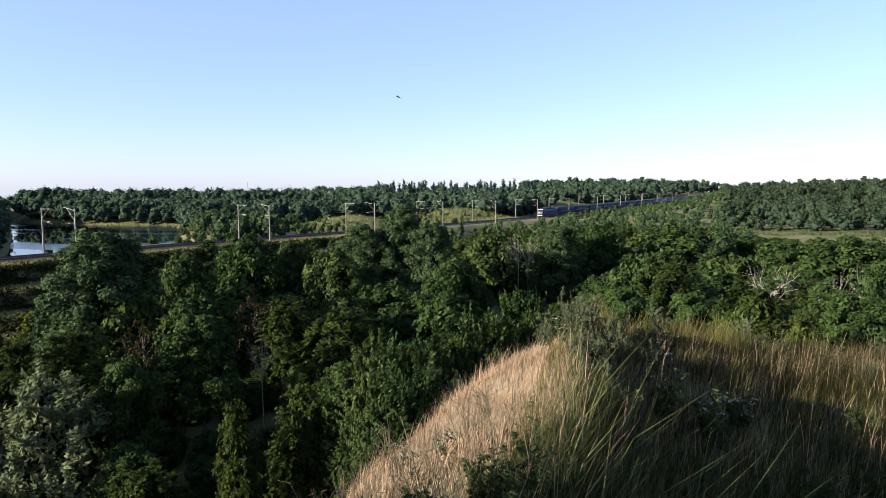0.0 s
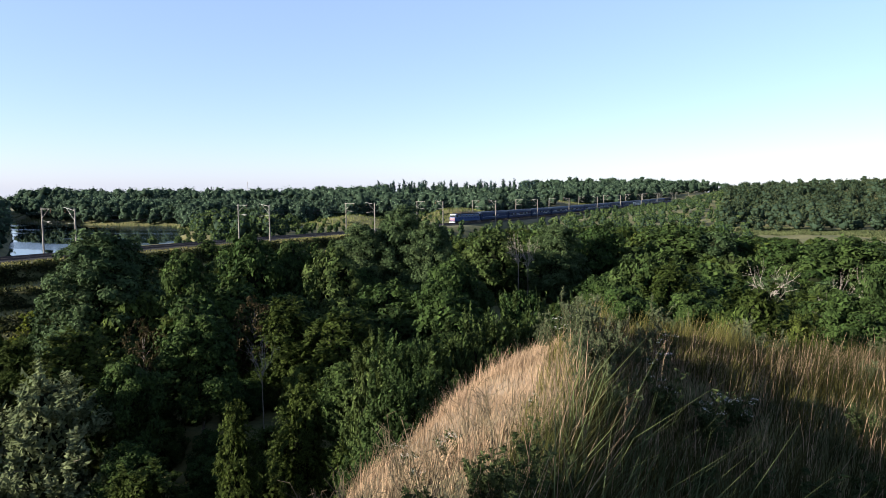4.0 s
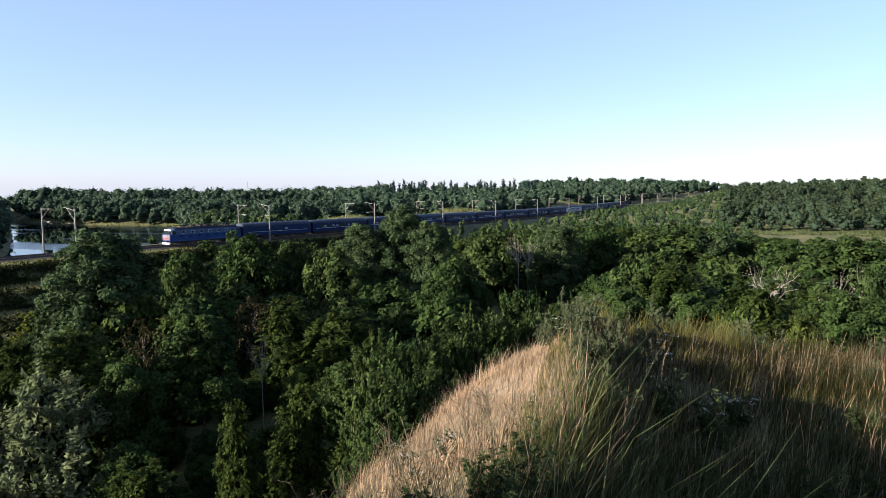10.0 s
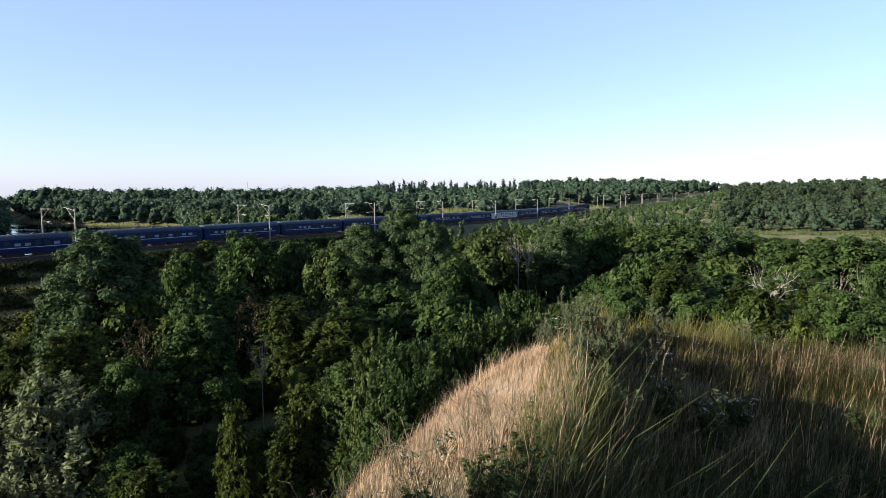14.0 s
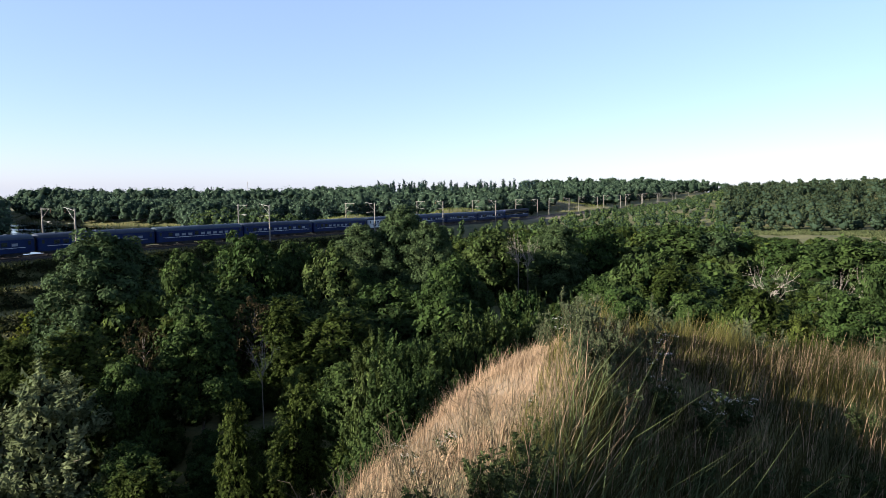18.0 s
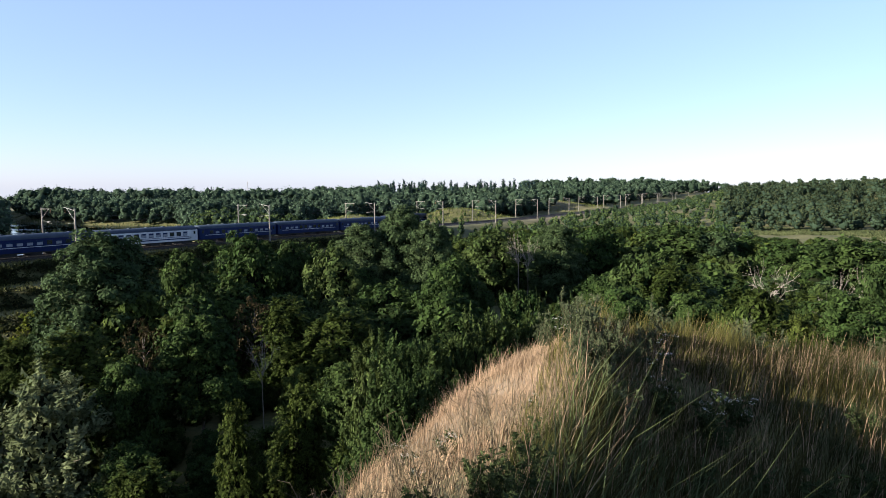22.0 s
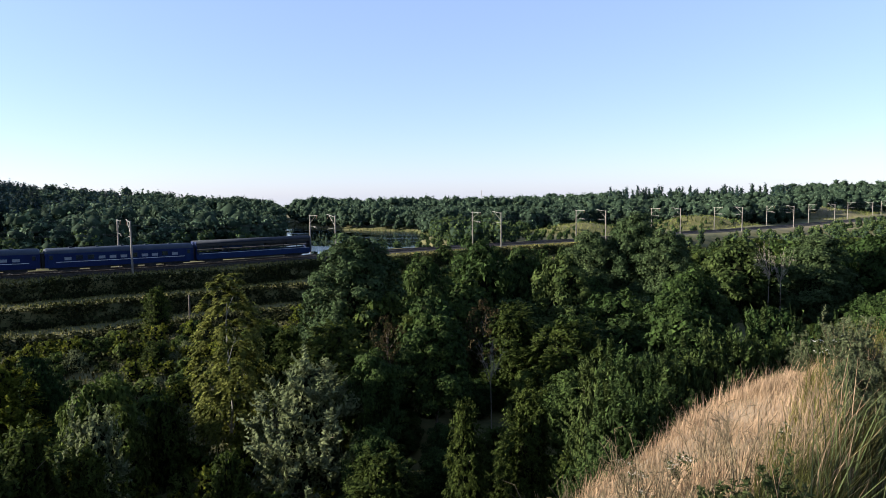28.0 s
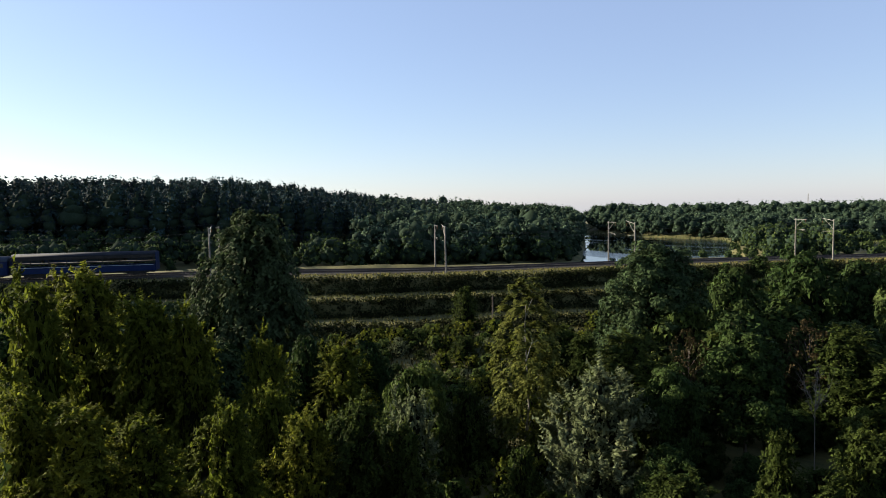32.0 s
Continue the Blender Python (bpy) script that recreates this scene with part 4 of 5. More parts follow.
def beyond(gap):
    return lambda x, y: (to_track(x, y)[0] < -gap) & (to_polygon(x, y, LAKE) > 5) & (bell(x, y, -37, 268, 18, 14, 1) + bell(x, y, 8, 322, 22, 16, 1) + bell(x, y, 75, 440, 28, 18, 1) < 0.55)


# dark green for far boughs, painted shade between the lit leaves
M_SHADE = material("wood_gap_shade", (0.010, 0.018, 0.011), (0.026, 0.041, 0.025), scale=0.3, fine=2, rough=0.95, spec=0.03)
FAR = dict(scale=0.22, fine=1.4, rough=0.9, through=0.1, island=0.5, spec=0.04, bump=1.0, deep=0.6)
# far leaves paler and bluer: the air's haze is mixed into the colour
M_FOREST = toned(material("leaf_forest_hazed", (0.021, 0.038, 0.023), (0.060, 0.092, 0.054), **FAR), 0.6, 1.45)
M_HILLWOOD = toned(material("leaf_hill_wood", (0.010, 0.016, 0.007), (0.034, 0.045, 0.020), **FAR), 0.6, 1.45)
# needles shifted to blue for the same distance haze
M_PINE_FAR = toned(material("needle_forest_hazed", (0.008, 0.017, 0.019), (0.024, 0.042, 0.043), **FAR), 0.65, 1.3)
M_SCRUB = toned(material("leaf_scrub", (0.018, 0.033, 0.010), (0.058, 0.088, 0.028), **FAR), 0.65, 1.35)
r = np.random.default_rng(12)
pines = scatter(r, 9000, (46, 90), (160, 330), 4.3, (15.0, 19.5), beyond(50))
pines = [(x, y, h * (0.60 + 0.40 * float(step(48, 66, math.degrees(math.atan2(-x, y)))))) for x, y, h in pines]
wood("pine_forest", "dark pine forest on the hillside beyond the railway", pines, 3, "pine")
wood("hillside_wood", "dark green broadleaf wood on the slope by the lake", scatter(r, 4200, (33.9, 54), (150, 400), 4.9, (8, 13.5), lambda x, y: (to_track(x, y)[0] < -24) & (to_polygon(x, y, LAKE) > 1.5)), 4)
wood("trackside_scrub", "bright green bushes between the railway and the pine forest", scatter(r, 3600, (35.4, 95), (110, 260), 3.8, (2.8, 8.5), lambda x, y: beyond(17)(x, y) & (to_track(x, y)[0] > -60)), 8, mat=M_SCRUB, leaves=300)
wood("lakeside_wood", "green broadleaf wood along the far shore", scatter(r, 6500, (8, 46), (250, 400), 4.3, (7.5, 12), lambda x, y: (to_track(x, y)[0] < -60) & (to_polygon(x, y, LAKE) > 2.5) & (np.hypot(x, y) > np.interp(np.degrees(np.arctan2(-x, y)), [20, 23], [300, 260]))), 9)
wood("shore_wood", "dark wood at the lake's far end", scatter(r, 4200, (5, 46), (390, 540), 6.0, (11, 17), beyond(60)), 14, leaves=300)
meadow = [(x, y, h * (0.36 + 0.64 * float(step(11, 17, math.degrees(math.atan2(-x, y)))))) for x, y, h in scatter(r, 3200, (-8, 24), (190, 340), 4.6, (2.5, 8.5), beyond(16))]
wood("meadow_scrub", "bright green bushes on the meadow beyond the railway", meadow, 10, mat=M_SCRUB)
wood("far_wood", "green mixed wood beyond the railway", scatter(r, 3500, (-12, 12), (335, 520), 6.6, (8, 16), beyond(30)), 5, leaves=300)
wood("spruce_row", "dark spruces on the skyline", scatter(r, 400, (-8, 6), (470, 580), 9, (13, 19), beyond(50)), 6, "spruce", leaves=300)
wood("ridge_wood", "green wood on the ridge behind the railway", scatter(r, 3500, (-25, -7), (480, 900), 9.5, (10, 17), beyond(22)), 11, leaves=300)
wood("hill_wood", "green wood on the hill beside the railway", scatter(r, 6000, (-40, -23.6), (252, 560), 5.8, (4, 8), lambda x, y: (to_track(x, y)[0] > 40) & ((np.hypot(x, y) > 262) | (x < 0.64 * y))), 7, mat=M_HILLWOOD, lumps=11)
wood("slope_scrub", "low green scrub on the slope below the railway", scatter(r, 6500, (-25.5, 0), (215, 620), 5.0, (1.8, 4.6), lambda x, y: (to_track(x, y)[0] > 12) & (to_track(x, y)[0] < 220)), 13, mat=M_SCRUB, leaves=300)
wood("lake_bushes", "low green bushes on the near lake shore", scatter(r, 3500, (15, 30), (150, 300), 3.2, (1.2, 3.6), lambda x, y: (to_track(x, y)[0] < -13) & (to_polygon(x, y, LAKE) > 2)), 15, mat=M_SCRUB, leaves=300)

# ---------------------------------------------------------------- grass and weeds on the hill
def blades(name, label, places, height, width, mat, seed, bend=0.35, category="grass", tips=0.0):
    """Many thin bent blades of grass as one mesh; places: x, y, z, scale."""
    r = np.random.default_rng(seed)
    n = len(places)
    h = height * places[:, 3] * r.uniform(0.55, 1.25, n)
    ang = r.uniform(0, 2 * np.pi, n)
    d = np.stack([np.cos(ang), np.sin(ang), np.zeros(n)], 1)
    side = np.stack([-d[:, 1], d[:, 0], np.zeros(n)], 1) * (width * r.uniform(0.6, 1.4, n))[:, None] / 2
    lean = (bend * r.uniform(0.2, 1.4, n) * h)[:, None]
    up = np.array([0, 0, 1.0])
    wind = np.array([0.25, 0.05, 0]) * h[:, None] * 0.5
    b = places[:, :3]
    m = b + up * (h * 0.55)[:, None] + d * lean * 0.3 + wind * 0.3
    t = b + up * (h * 0.97)[:, None] + d * lean + wind
    v = np.stack([b - side, b + side, m - side * 0.8, m + side * 0.8, t - side * 0.15, t + side * 0.15], 1).reshape(-1, 3)
    i = np.arange(n)[:, None] * 6
    f = np.concatenate([i + np.array([[0, 1, 3, 2]]), i + np.array([[2, 3, 5, 4]])])
    ob = new(name, mesh_from(name, v, f, mat))
    return tagged(ob, label, category, kind="stuff")


M_BLADE_F = material("grass_olive", (0.022, 0.028, 0.008), (0.065, 0.066, 0.022), scale=0.6, fine=4, rough=0.75, through=0.3, island=0.45, spec=0.06)
M_BLADE_M = material("grass_meadow", (0.042, 0.046, 0.011), (0.130, 0.112, 0.034), scale=0.12, fine=1.5, rough=0.8, through=0.3, island=0.5, spec=0.06)


def hill_places(r, n, x0, x1, y0, y1, keep):
    x, y = r.uniform(x0, x1, n), r.uniform(y0, y1, n)
    e = to_polygon(x, y, BROW)
    ok = keep(x, y, e)
    x, y = x[ok], y[ok]
    clump = 0.75 + 0.45 * bumpy(x, y, 0.7, 31)
    return np.stack([x, y, ground(x, y) - 0.03, np.clip(clump, 0.3, 1.3)], 1)


r = np.random.default_rng(44)
crest = lambda x, y: x - (0.262 * y - 0.52)
seen = lambda x, y: (y > 1.6) & (np.abs(x) < 0.82 * y + 1.5)
scar = lambda x, y: bell(x, y, 1.3, 7.7, 0.5, 0.8, 0.85)
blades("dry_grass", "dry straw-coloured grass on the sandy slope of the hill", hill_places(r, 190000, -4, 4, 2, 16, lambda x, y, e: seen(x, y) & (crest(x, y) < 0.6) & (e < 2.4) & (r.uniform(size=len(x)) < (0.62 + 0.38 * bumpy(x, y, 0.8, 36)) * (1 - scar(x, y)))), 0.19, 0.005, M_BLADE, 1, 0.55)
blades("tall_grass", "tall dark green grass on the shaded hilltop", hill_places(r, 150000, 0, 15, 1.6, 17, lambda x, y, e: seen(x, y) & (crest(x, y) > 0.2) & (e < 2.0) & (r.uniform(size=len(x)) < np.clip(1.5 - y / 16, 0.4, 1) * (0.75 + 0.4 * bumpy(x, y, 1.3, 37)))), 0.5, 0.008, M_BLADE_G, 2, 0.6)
blades("foot_grass", "olive-green grass at the foot of the sandy slope", hill_places(r, 60000, -2.4, 2.4, 1.8, 7.5, lambda x, y, e: seen(x, y) & (crest(x, y) < 0.5) & (e < 2.2) & (y < 3.9 + 0.9 * bumpy(x, y, 0.7, 35) + 1.6 * step(-0.5, 0.5, crest(x, y)))), 0.36, 0.006, M_BLADE_F, 12, 0.5)
blades("straw_stems", "tall pale straw stems above the green grass", hill_places(r, 9000, 0, 15, 1.8, 17, lambda x, y, e: seen(x, y) & (crest(x, y) > 0) & (e < 1.5) & (bumpy(x, y, 1.7, 38) > -0.3)), 0.75, 0.006, M_BLADE, 3, 0.35)
blades("long_stems", "long pale green stems leaning over the dark grass", hill_places(r, 2400, 0, 7, 2.2, 6.5, lambda x, y, e: seen(x, y) & (crest(x, y) > 0.2) & (e < 0) & (bumpy(x, y, 0.9, 39) > 0.0)), 0.95, 0.009, M_REED, 14, 0.75)
blades("crest_grass", "dense tall brownish grass along the crest of the hill", hill_places(r, 16000, -0.6, 4, 2.6, 11.5, lambda x, y, e: seen(x, y) & (crest(x, y) > -0.3) & (crest(x, y) < 0.6)), 0.36, 0.007, M_BLADE_M, 5, 0.5)
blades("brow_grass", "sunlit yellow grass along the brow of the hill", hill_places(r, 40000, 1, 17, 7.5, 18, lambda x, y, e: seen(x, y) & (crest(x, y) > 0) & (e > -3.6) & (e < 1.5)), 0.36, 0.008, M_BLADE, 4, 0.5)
tufts = [(r.uniform(2.6, 6.4), r.uniform(9.2, 12.6), r.uniform(0.7, 1.25)) for _ in range(15)]
feather = np.concatenate([np.stack([r.normal(x, 0.17 * k, 150), r.normal(y, 0.17 * k, 150), np.zeros(150), np.full(150, k)], 1) for x, y, k in tufts])
feather[:, 2] = ground(feather[:, 0], feather[:, 1]) - 0.03
blades("feather_grass", "tall pale feathery grass in tufts along the brow", feather, 0.62, 0.007, M_BLADE_M, 15, 0.45)
ragged = np.concatenate([np.stack([r.normal(x, 0.14, 70), r.normal(y, 0.14, 70), np.zeros(70), np.full(70, k)], 1) for x, y, k in ((r.uniform(-1.6, 1.9), r.uniform(3.4, 9.5), r.uniform(0.6, 1.1)) for _ in range(60))])
ragged = ragged[(crest(ragged[:, 0], ragged[:, 1]) < 0.2) & (to_polygon(ragged[:, 0], ragged[:, 1], BROW) < 1.6)]
ragged[:, 2] = ground(ragged[:, 0], ragged[:, 1]) - 0.03
blades("slope_tufts", "tall dry grass tufts on the sunlit slope", ragged, 0.34, 0.006, M_BLADE, 16, 0.5)


def weed(name, label, seed, height, mat, stems=7, leaves=160, leaf=0.05, caps=False):
    """A bushy weed: several thin stems set with small narrow leaves."""
    r = np.random.default_rng(seed)
    thing = tagged(new(name), label, "weed", name + " plants")
    seg, pts, nor, heads = [], [], [], []
    for s in range(stems):
        a = r.uniform(0, 6.28)
        p, d = np.array([0.06 * math.cos(a), 0.06 * math.sin(a), -0.05]), np.array([0.22 * math.cos(a), 0.22 * math.sin(a), 1.0])
        h = height * r.uniform(0.6, 1.05)
        for k in range(5):
            q = p + d / np.linalg.norm(d) * h / 5
            seg.append((p, q, 0.007 - 0.001 * k, 0.006 - 0.001 * k))
            for _ in range(2):
                e = d * 0.7 + r.normal(0, 0.6, 3)
                seg.append((q, q + e * h * 0.12, 0.003, 0.0015))
                if k > 0:
                    m = leaves // (stems * 8)
                    pts.append(q + e * h * 0.12 * r.uniform(0, 1.1, (m, 1)) + r.normal(0, 0.015, (m, 3)))
                    nor.append(r.normal(0, 1, (m, 3)))
            d = d + r.normal(0, 0.12, 3)
            p = q
        heads.append(p + r.normal(0, 1, (16, 3)) * (0.035, 0.035, 0.006))
        tagged(part("stem", tube_mesh("stem", seg, M_STALK, 4), thing), kind="stuff")
        seg = []
    if caps:
        tops = np.concatenate(heads)
        ang = np.arange(6) * math.pi / 3
        disc = np.stack([np.cos(ang), np.sin(ang), 0 * ang], 1) * 0.011
        v = (tops[:, None] + disc[None] * r.uniform(0.5, 1.0, (len(tops), 1, 1)) + (0, 0, 0.004) * (np.arange(6) % 2)[None, :, None]).reshape(-1, 3)
        tagged(part("blossom", mesh_from("blossom", v, np.arange(len(v)).reshape(-1, 6), M_BLOSSOM), thing, "flat whitish flower heads"), kind="stuff")
    if leaves:
        v, f = leaf_quads(r, np.concatenate(pts), np.concatenate(nor), leaf, 3.6)
        part("foliage", mesh_from("foliage", v, f, mat), thing)
    thing.location = (0, 0, -500)
    return thing


M_HERB = material("weed_dark_green", (0.016, 0.025, 0.008), (0.046, 0.060, 0.022), scale=0.8, fine=6, rough=0.8, through=0.25, island=0.4, spec=0.06)
M_BLOSSOM = material("blossom_white", (0.40, 0.39, 0.34), (0.62, 0.60, 0.54), scale=5, fine=40, rough=0.8, through=0.2)
MUGWORT = [weed("mugwort", "grey-green mugwort plant on the hill", 201 + i, 1.05, M_WEED, 9, 1500, 0.022) for i in range(2)]
DRYWEED = [weed("dry_weed", "dark dry branched weed on the slope", 211 + i, 0.8, M_STALK, 6, 0) for i in range(2)]
HERB = [weed("green_herb", "dark green leafy herb at the foot of the slope", 221 + i, 0.8, M_HERB, 7, 900, 0.026) for i in range(2)]
YARROW = [weed("yarrow", "green yarrow plant with flat whitish flower heads", 231, 0.6, M_HERB, 6, 300, 0.022, True)]


def set_weed(proto, x, y, size):
    m = Matrix.Translation((x, y, ground_at(x, y))) @ Matrix.Rotation(r.uniform(0, 6.28), 4, "Z") @ Matrix.Scale(size, 4)
    if proto.name in USED:
        return copy_thing(proto, m @ Matrix.Diagonal([1 / v for v in proto.scale] + [1]))
    USED.add(proto.name)
    proto.matrix_basis = m


for i in range(16):                                  # a grey-green patch on the crest's far end
    set_weed(MUGWORT[i % 2], 2.2 + r.normal(0, 0.3), 9.4 + r.normal(0, 0.6), r.uniform(0.4, 0.75))
for i in range(26):
    set_weed(MUGWORT[i % 2], r.uniform(2.6, 11), r.uniform(9.5, 13.5), r.uniform(0.35, 0.75))
for i in range(16):                                  # weeds along the crest
    y = r.uniform(6.4, 9.6)
    set_weed(MUGWORT[i % 2], 0.262 * y - 0.52 + r.normal(0.4, 0.2), y, r.uniform(0.35, 0.65))
for i in range(44):
    u = r.uniform(0, 1)
    set_weed(DRYWEED[i % 2], -1.1 + 1.9 * u + r.normal(0, 0.4), 3.3 + 2.6 * u + r.normal(0, 0.4), r.uniform(0.5, 0.95))
for i in range(44):                                  # green herbs at the foot of the slope and in the grass behind it
    u = r.uniform(0, 1)
    set_weed(HERB[i % 2], -1.3 + 2.3 * u + r.normal(0, 0.25), 3.0 + 0.9 * u + r.normal(0, 0.35), r.uniform(0.28, 0.55))
for i in range(34):
    x = r.uniform(1.6, 7)
    set_weed(HERB[i % 2], x, 4.2 + 0.5 * x + r.normal(0, 1.2), r.uniform(0.5, 0.95))
for i in range(7):
    u = r.uniform(0, 1)
    set_weed(YARROW[0], -1.2 + 2.1 * u + r.normal(0, 0.25), 3.9 + 2.4 * u + r.normal(0, 0.35), r.uniform(0.35, 0.6))
for i in range(8):
    set_weed(YARROW[0], r.uniform(1.8, 5), r.uniform(8, 11), r.uniform(0.7, 1.1))

M_MOUND = material("grass_mound", (0.045, 0.060, 0.016), (0.125, 0.130, 0.042), scale=0.06, fine=0.8, rough=0.85, through=0.25, island=0.5, spec=0.06)
M_FIELD = material("grass_field", (0.034, 0.044, 0.018), (0.075, 0.085, 0.036), scale=0.05, fine=0.8, rough=0.85, through=0.25, island=0.4, spec=0.06)
M_HEATH = material("leaf_heath", (0.008, 0.012, 0.004), (0.026, 0.031, 0.010), **LEAF)
M_BANK = material("grass_bank", (0.072, 0.078, 0.021), (0.200, 0.178, 0.060), scale=0.12, fine=1.5, rough=0.8, through=0.3, island=0.5, spec=0.06)
# ---------------------------------------------------------------- scrub and grass on the terraced bank
pick_i = r.integers(24, 24 * 8, 150000)
away = 1.0 + 79 * r.uniform(0, 1, len(pick_i)) ** 1.4
jitter = r.uniform(-1, 1, (len(pick_i), 2)) * 1.2
x, y = LINE[pick_i, 0] - SIDE[pick_i, 0] * (away - 9.9) + jitter[:, 0], LINE[pick_i, 1] - SIDE[pick_i, 1] * (away - 9.9) + jitter[:, 1]
s, _ = to_track(x, y)
q = s + 1.4 * bumpy(x, y, 13, 5) + 0.5 * bumpy(x, y, 4, 6)
riser = ((q > 9.8) & (q < 13)) | ((q > 18.8) & (q < 22)) | ((q > 28.4) & (q < 32.4)) | ((q > 37) & (q < 42))
pick = riser & (r.uniform(size=len(x)) < 0.6 + 0.4 * bumpy(x, y, 6, 33))
x1, y1 = x[pick], y[pick]
n = len(x1)
c = np.stack([x1, y1, ground(x1, y1) + 0.25], 1)
tuft = np.repeat(c, 12, 0) + r.normal(0, 1, (12 * n, 3)) * (0.5, 0.5, 0.28)
v, f = leaf_quads(r, tuft, r.normal(0, 1, (12 * n, 3)) + (0, 0, 0.8), 0.33, 1.6)
tagged(new("bank_scrub", mesh_from("bank_scrub", v, f, M_HEATH)), "dark low scrub on the steps of the railway bank", "scrub", kind="stuff")
flat = (s > 4.2) & (s < 34) & ~riser
x2, y2 = x[flat], y[flat]
blades("bank_grass", "dry meadow grass on the terraces of the railway bank", np.stack([x2, y2, ground(x2, y2) - 0.05, np.full(len(x2), 1.0)], 1), 0.42, 0.12, M_BANK, 6, 0.5)
low = (~riser) & (s >= 34) & (s < 85)
x3, y3 = x[low], y[low]
blades("valley_grass", "green meadow grass at the foot of the bank", np.stack([x3, y3, ground(x3, y3) - 0.05, np.full(len(x3), 1.0)], 1), 0.6, 0.14, M_BLADE_G, 7, 0.5)

# ---------------------------------------------------------------- posts, far mast, reeds
def post(left, dist, tall):
    x, y = polar(left, dist)
    thing = tagged(new("timber_post"), "weathered timber post standing on the railway bank", "post", "posts on the bank")
    part("shaft", tube_mesh("shaft", [((0, 0, -0.6), (0.05, 0, tall), 0.14, 0.11)], M_TIMBER, 8), thing)
    part("cap", tube_mesh("cap", [((0.05, 0, tall), (0.05, 0, tall + 0.1), 0.13, 0.05)], M_TIMBER, 8), thing)
    thing.location = (x, y, ground_at(x, y))


post(42.0, 93, 6.3)
post(69.5, 100, 5.0)
post(62.6, 104, 6.0)

far_mast = tagged(new("radio_mast"), "thin grey lattice radio mast beyond the woods", "mast")
mx, my = polar(16.8, 900)
far_mast.location = (mx, my, ground_at(mx, my))
for dx, dy in ((-0.7, -0.4), (0.7, -0.4), (0, 0.8)):
    part("leg", tube_mesh("leg", [((dx, dy, 0), (dx * 0.5, dy * 0.5, 30), 0.14, 0.09)], M_STEEL, 6), far_mast)
part("lattice", tube_mesh("lattice", [((0.7 * (-1) ** k, -0.4, 1.4 * k), (0.7 * (-1) ** (k + 1), -0.4, 1.4 * k + 1.4), 0.05, 0.05) for k in range(21)], M_STEEL, 4), far_mast)

rx, ry = r.uniform(-330, -60, 60000), r.uniform(130, 470, 60000)
d = to_polygon(rx, ry, LAKE)
ok = (d > -1.5) & (d < 2.5) & (np.hypot(rx, ry) > 262) & (rx > -1.1 * ry + 60)
rx, ry = rx[ok], ry[ok]
blades("reeds", "yellow-green reeds along the lake shore", np.stack([rx, ry, np.maximum(ground(rx, ry), WATER - 0.2), np.ones(len(rx))], 1), 0.9, 0.35, M_REED, 9, 0.15, "reeds")

mx, my = r.uniform(-75, 120, 60000), r.uniform(235, 470, 60000)
ok = (bell(mx, my, -37, 268, 24, 18, 1) + bell(mx, my, 8, 322, 30, 20, 1) + bell(mx, my, 75, 440, 40, 25, 1) > 0.25) & (to_track(mx, my)[0] < -9)
mx, my = mx[ok], my[ok]
blades("mound_grass", "rough yellow-green grass on the mounds beyond the railway", np.stack([mx, my, ground(mx, my) - 0.05, 0.9 + 0.6 * bumpy(mx, my, 7, 41)], 1), 0.8, 0.3, M_MOUND, 17, 0.4)

fl, fd = np.radians(r.uniform(-37, -24.5, 26000)), r.uniform(236, 262, 26000)
fx, fy = -fd * np.sin(fl), fd * np.cos(fl)
blades("field_grass", "pale green grass on the field below the wooded hill", np.stack([fx, fy, ground(fx, fy) - 0.05, np.ones(len(fx))], 1), 0.5, 0.3, M_FIELD, 18, 0.4)

# trees behind the hill's brow, out of view, that shade the hilltop
for perp, along, tall in ((-1.1, -10.0, 6.8), (1.2, -11.0, 7.0), (3.6, -11.0, 6.6), (6.0, -10.0, 6.0)):
    a = radians(SUN_LEFT - 90)
    x, y = along * math.cos(a) + perp * math.sin(a), along * math.sin(a) - perp * math.cos(a)
    proto = KINDS["oak"][1]
    plant(proto, x, y, tall / 10, 60 * perp, 0.2, 1.15)

# ---------------------------------------------------------------- the train
def loft(name, sections, mat, smooth=False, caps=True):
    """A body through equal rings: sections is a list of rings of points."""
    n = len(sections[0])
    v = np.concatenate([np.array(s, float) for s in sections])
    f = []
    for k in range(len(sections) - 1):
        for i in range(n):
            j = (i + 1) % n
            f.append((k * n + i, k * n + j, (k + 1) * n + j, (k + 1) * n + i))
    if caps:
        f += [tuple(range(n))[::-1], tuple(range((len(sections) - 1) * n, len(sections) * n))]
    return mesh_from(name, v, f, mat, smooth)


def ring(x, half, low, wall, top, n=7):
    """A coach's outline across, at x along: straight sides with a rounded roof."""
    pts = [(x, -half, low), (x, -half, wall)]
    pts += [(x, -half * math.cos(a), wall + (top - wall) * math.sin(a)) for a in np.linspace(0.25, math.pi - 0.25, n)]
    return pts + [(x, half, wall), (x, half, low)]


def bogie(parent, x, wheel_mesh, frame_mesh):
    b = part("bogie", frame_mesh, parent, at=Matrix.Translation((x, 0, 0)))
    for dx in (-1.2, 1.2):
        part("wheelset", wheel_mesh, b, at=Matrix.Translation((dx, 0, 0.48)))


def wheel_pair():
    return tube_mesh("wheelset", [((0, s * 0.70, 0), (0, s * 0.84, 0), 0.48, 0.46) for s in (-1, 1)] + [((0, -0.84, 0), (0, 0.84, 0), 0.09, 0.09)], M_UNDER, 14)


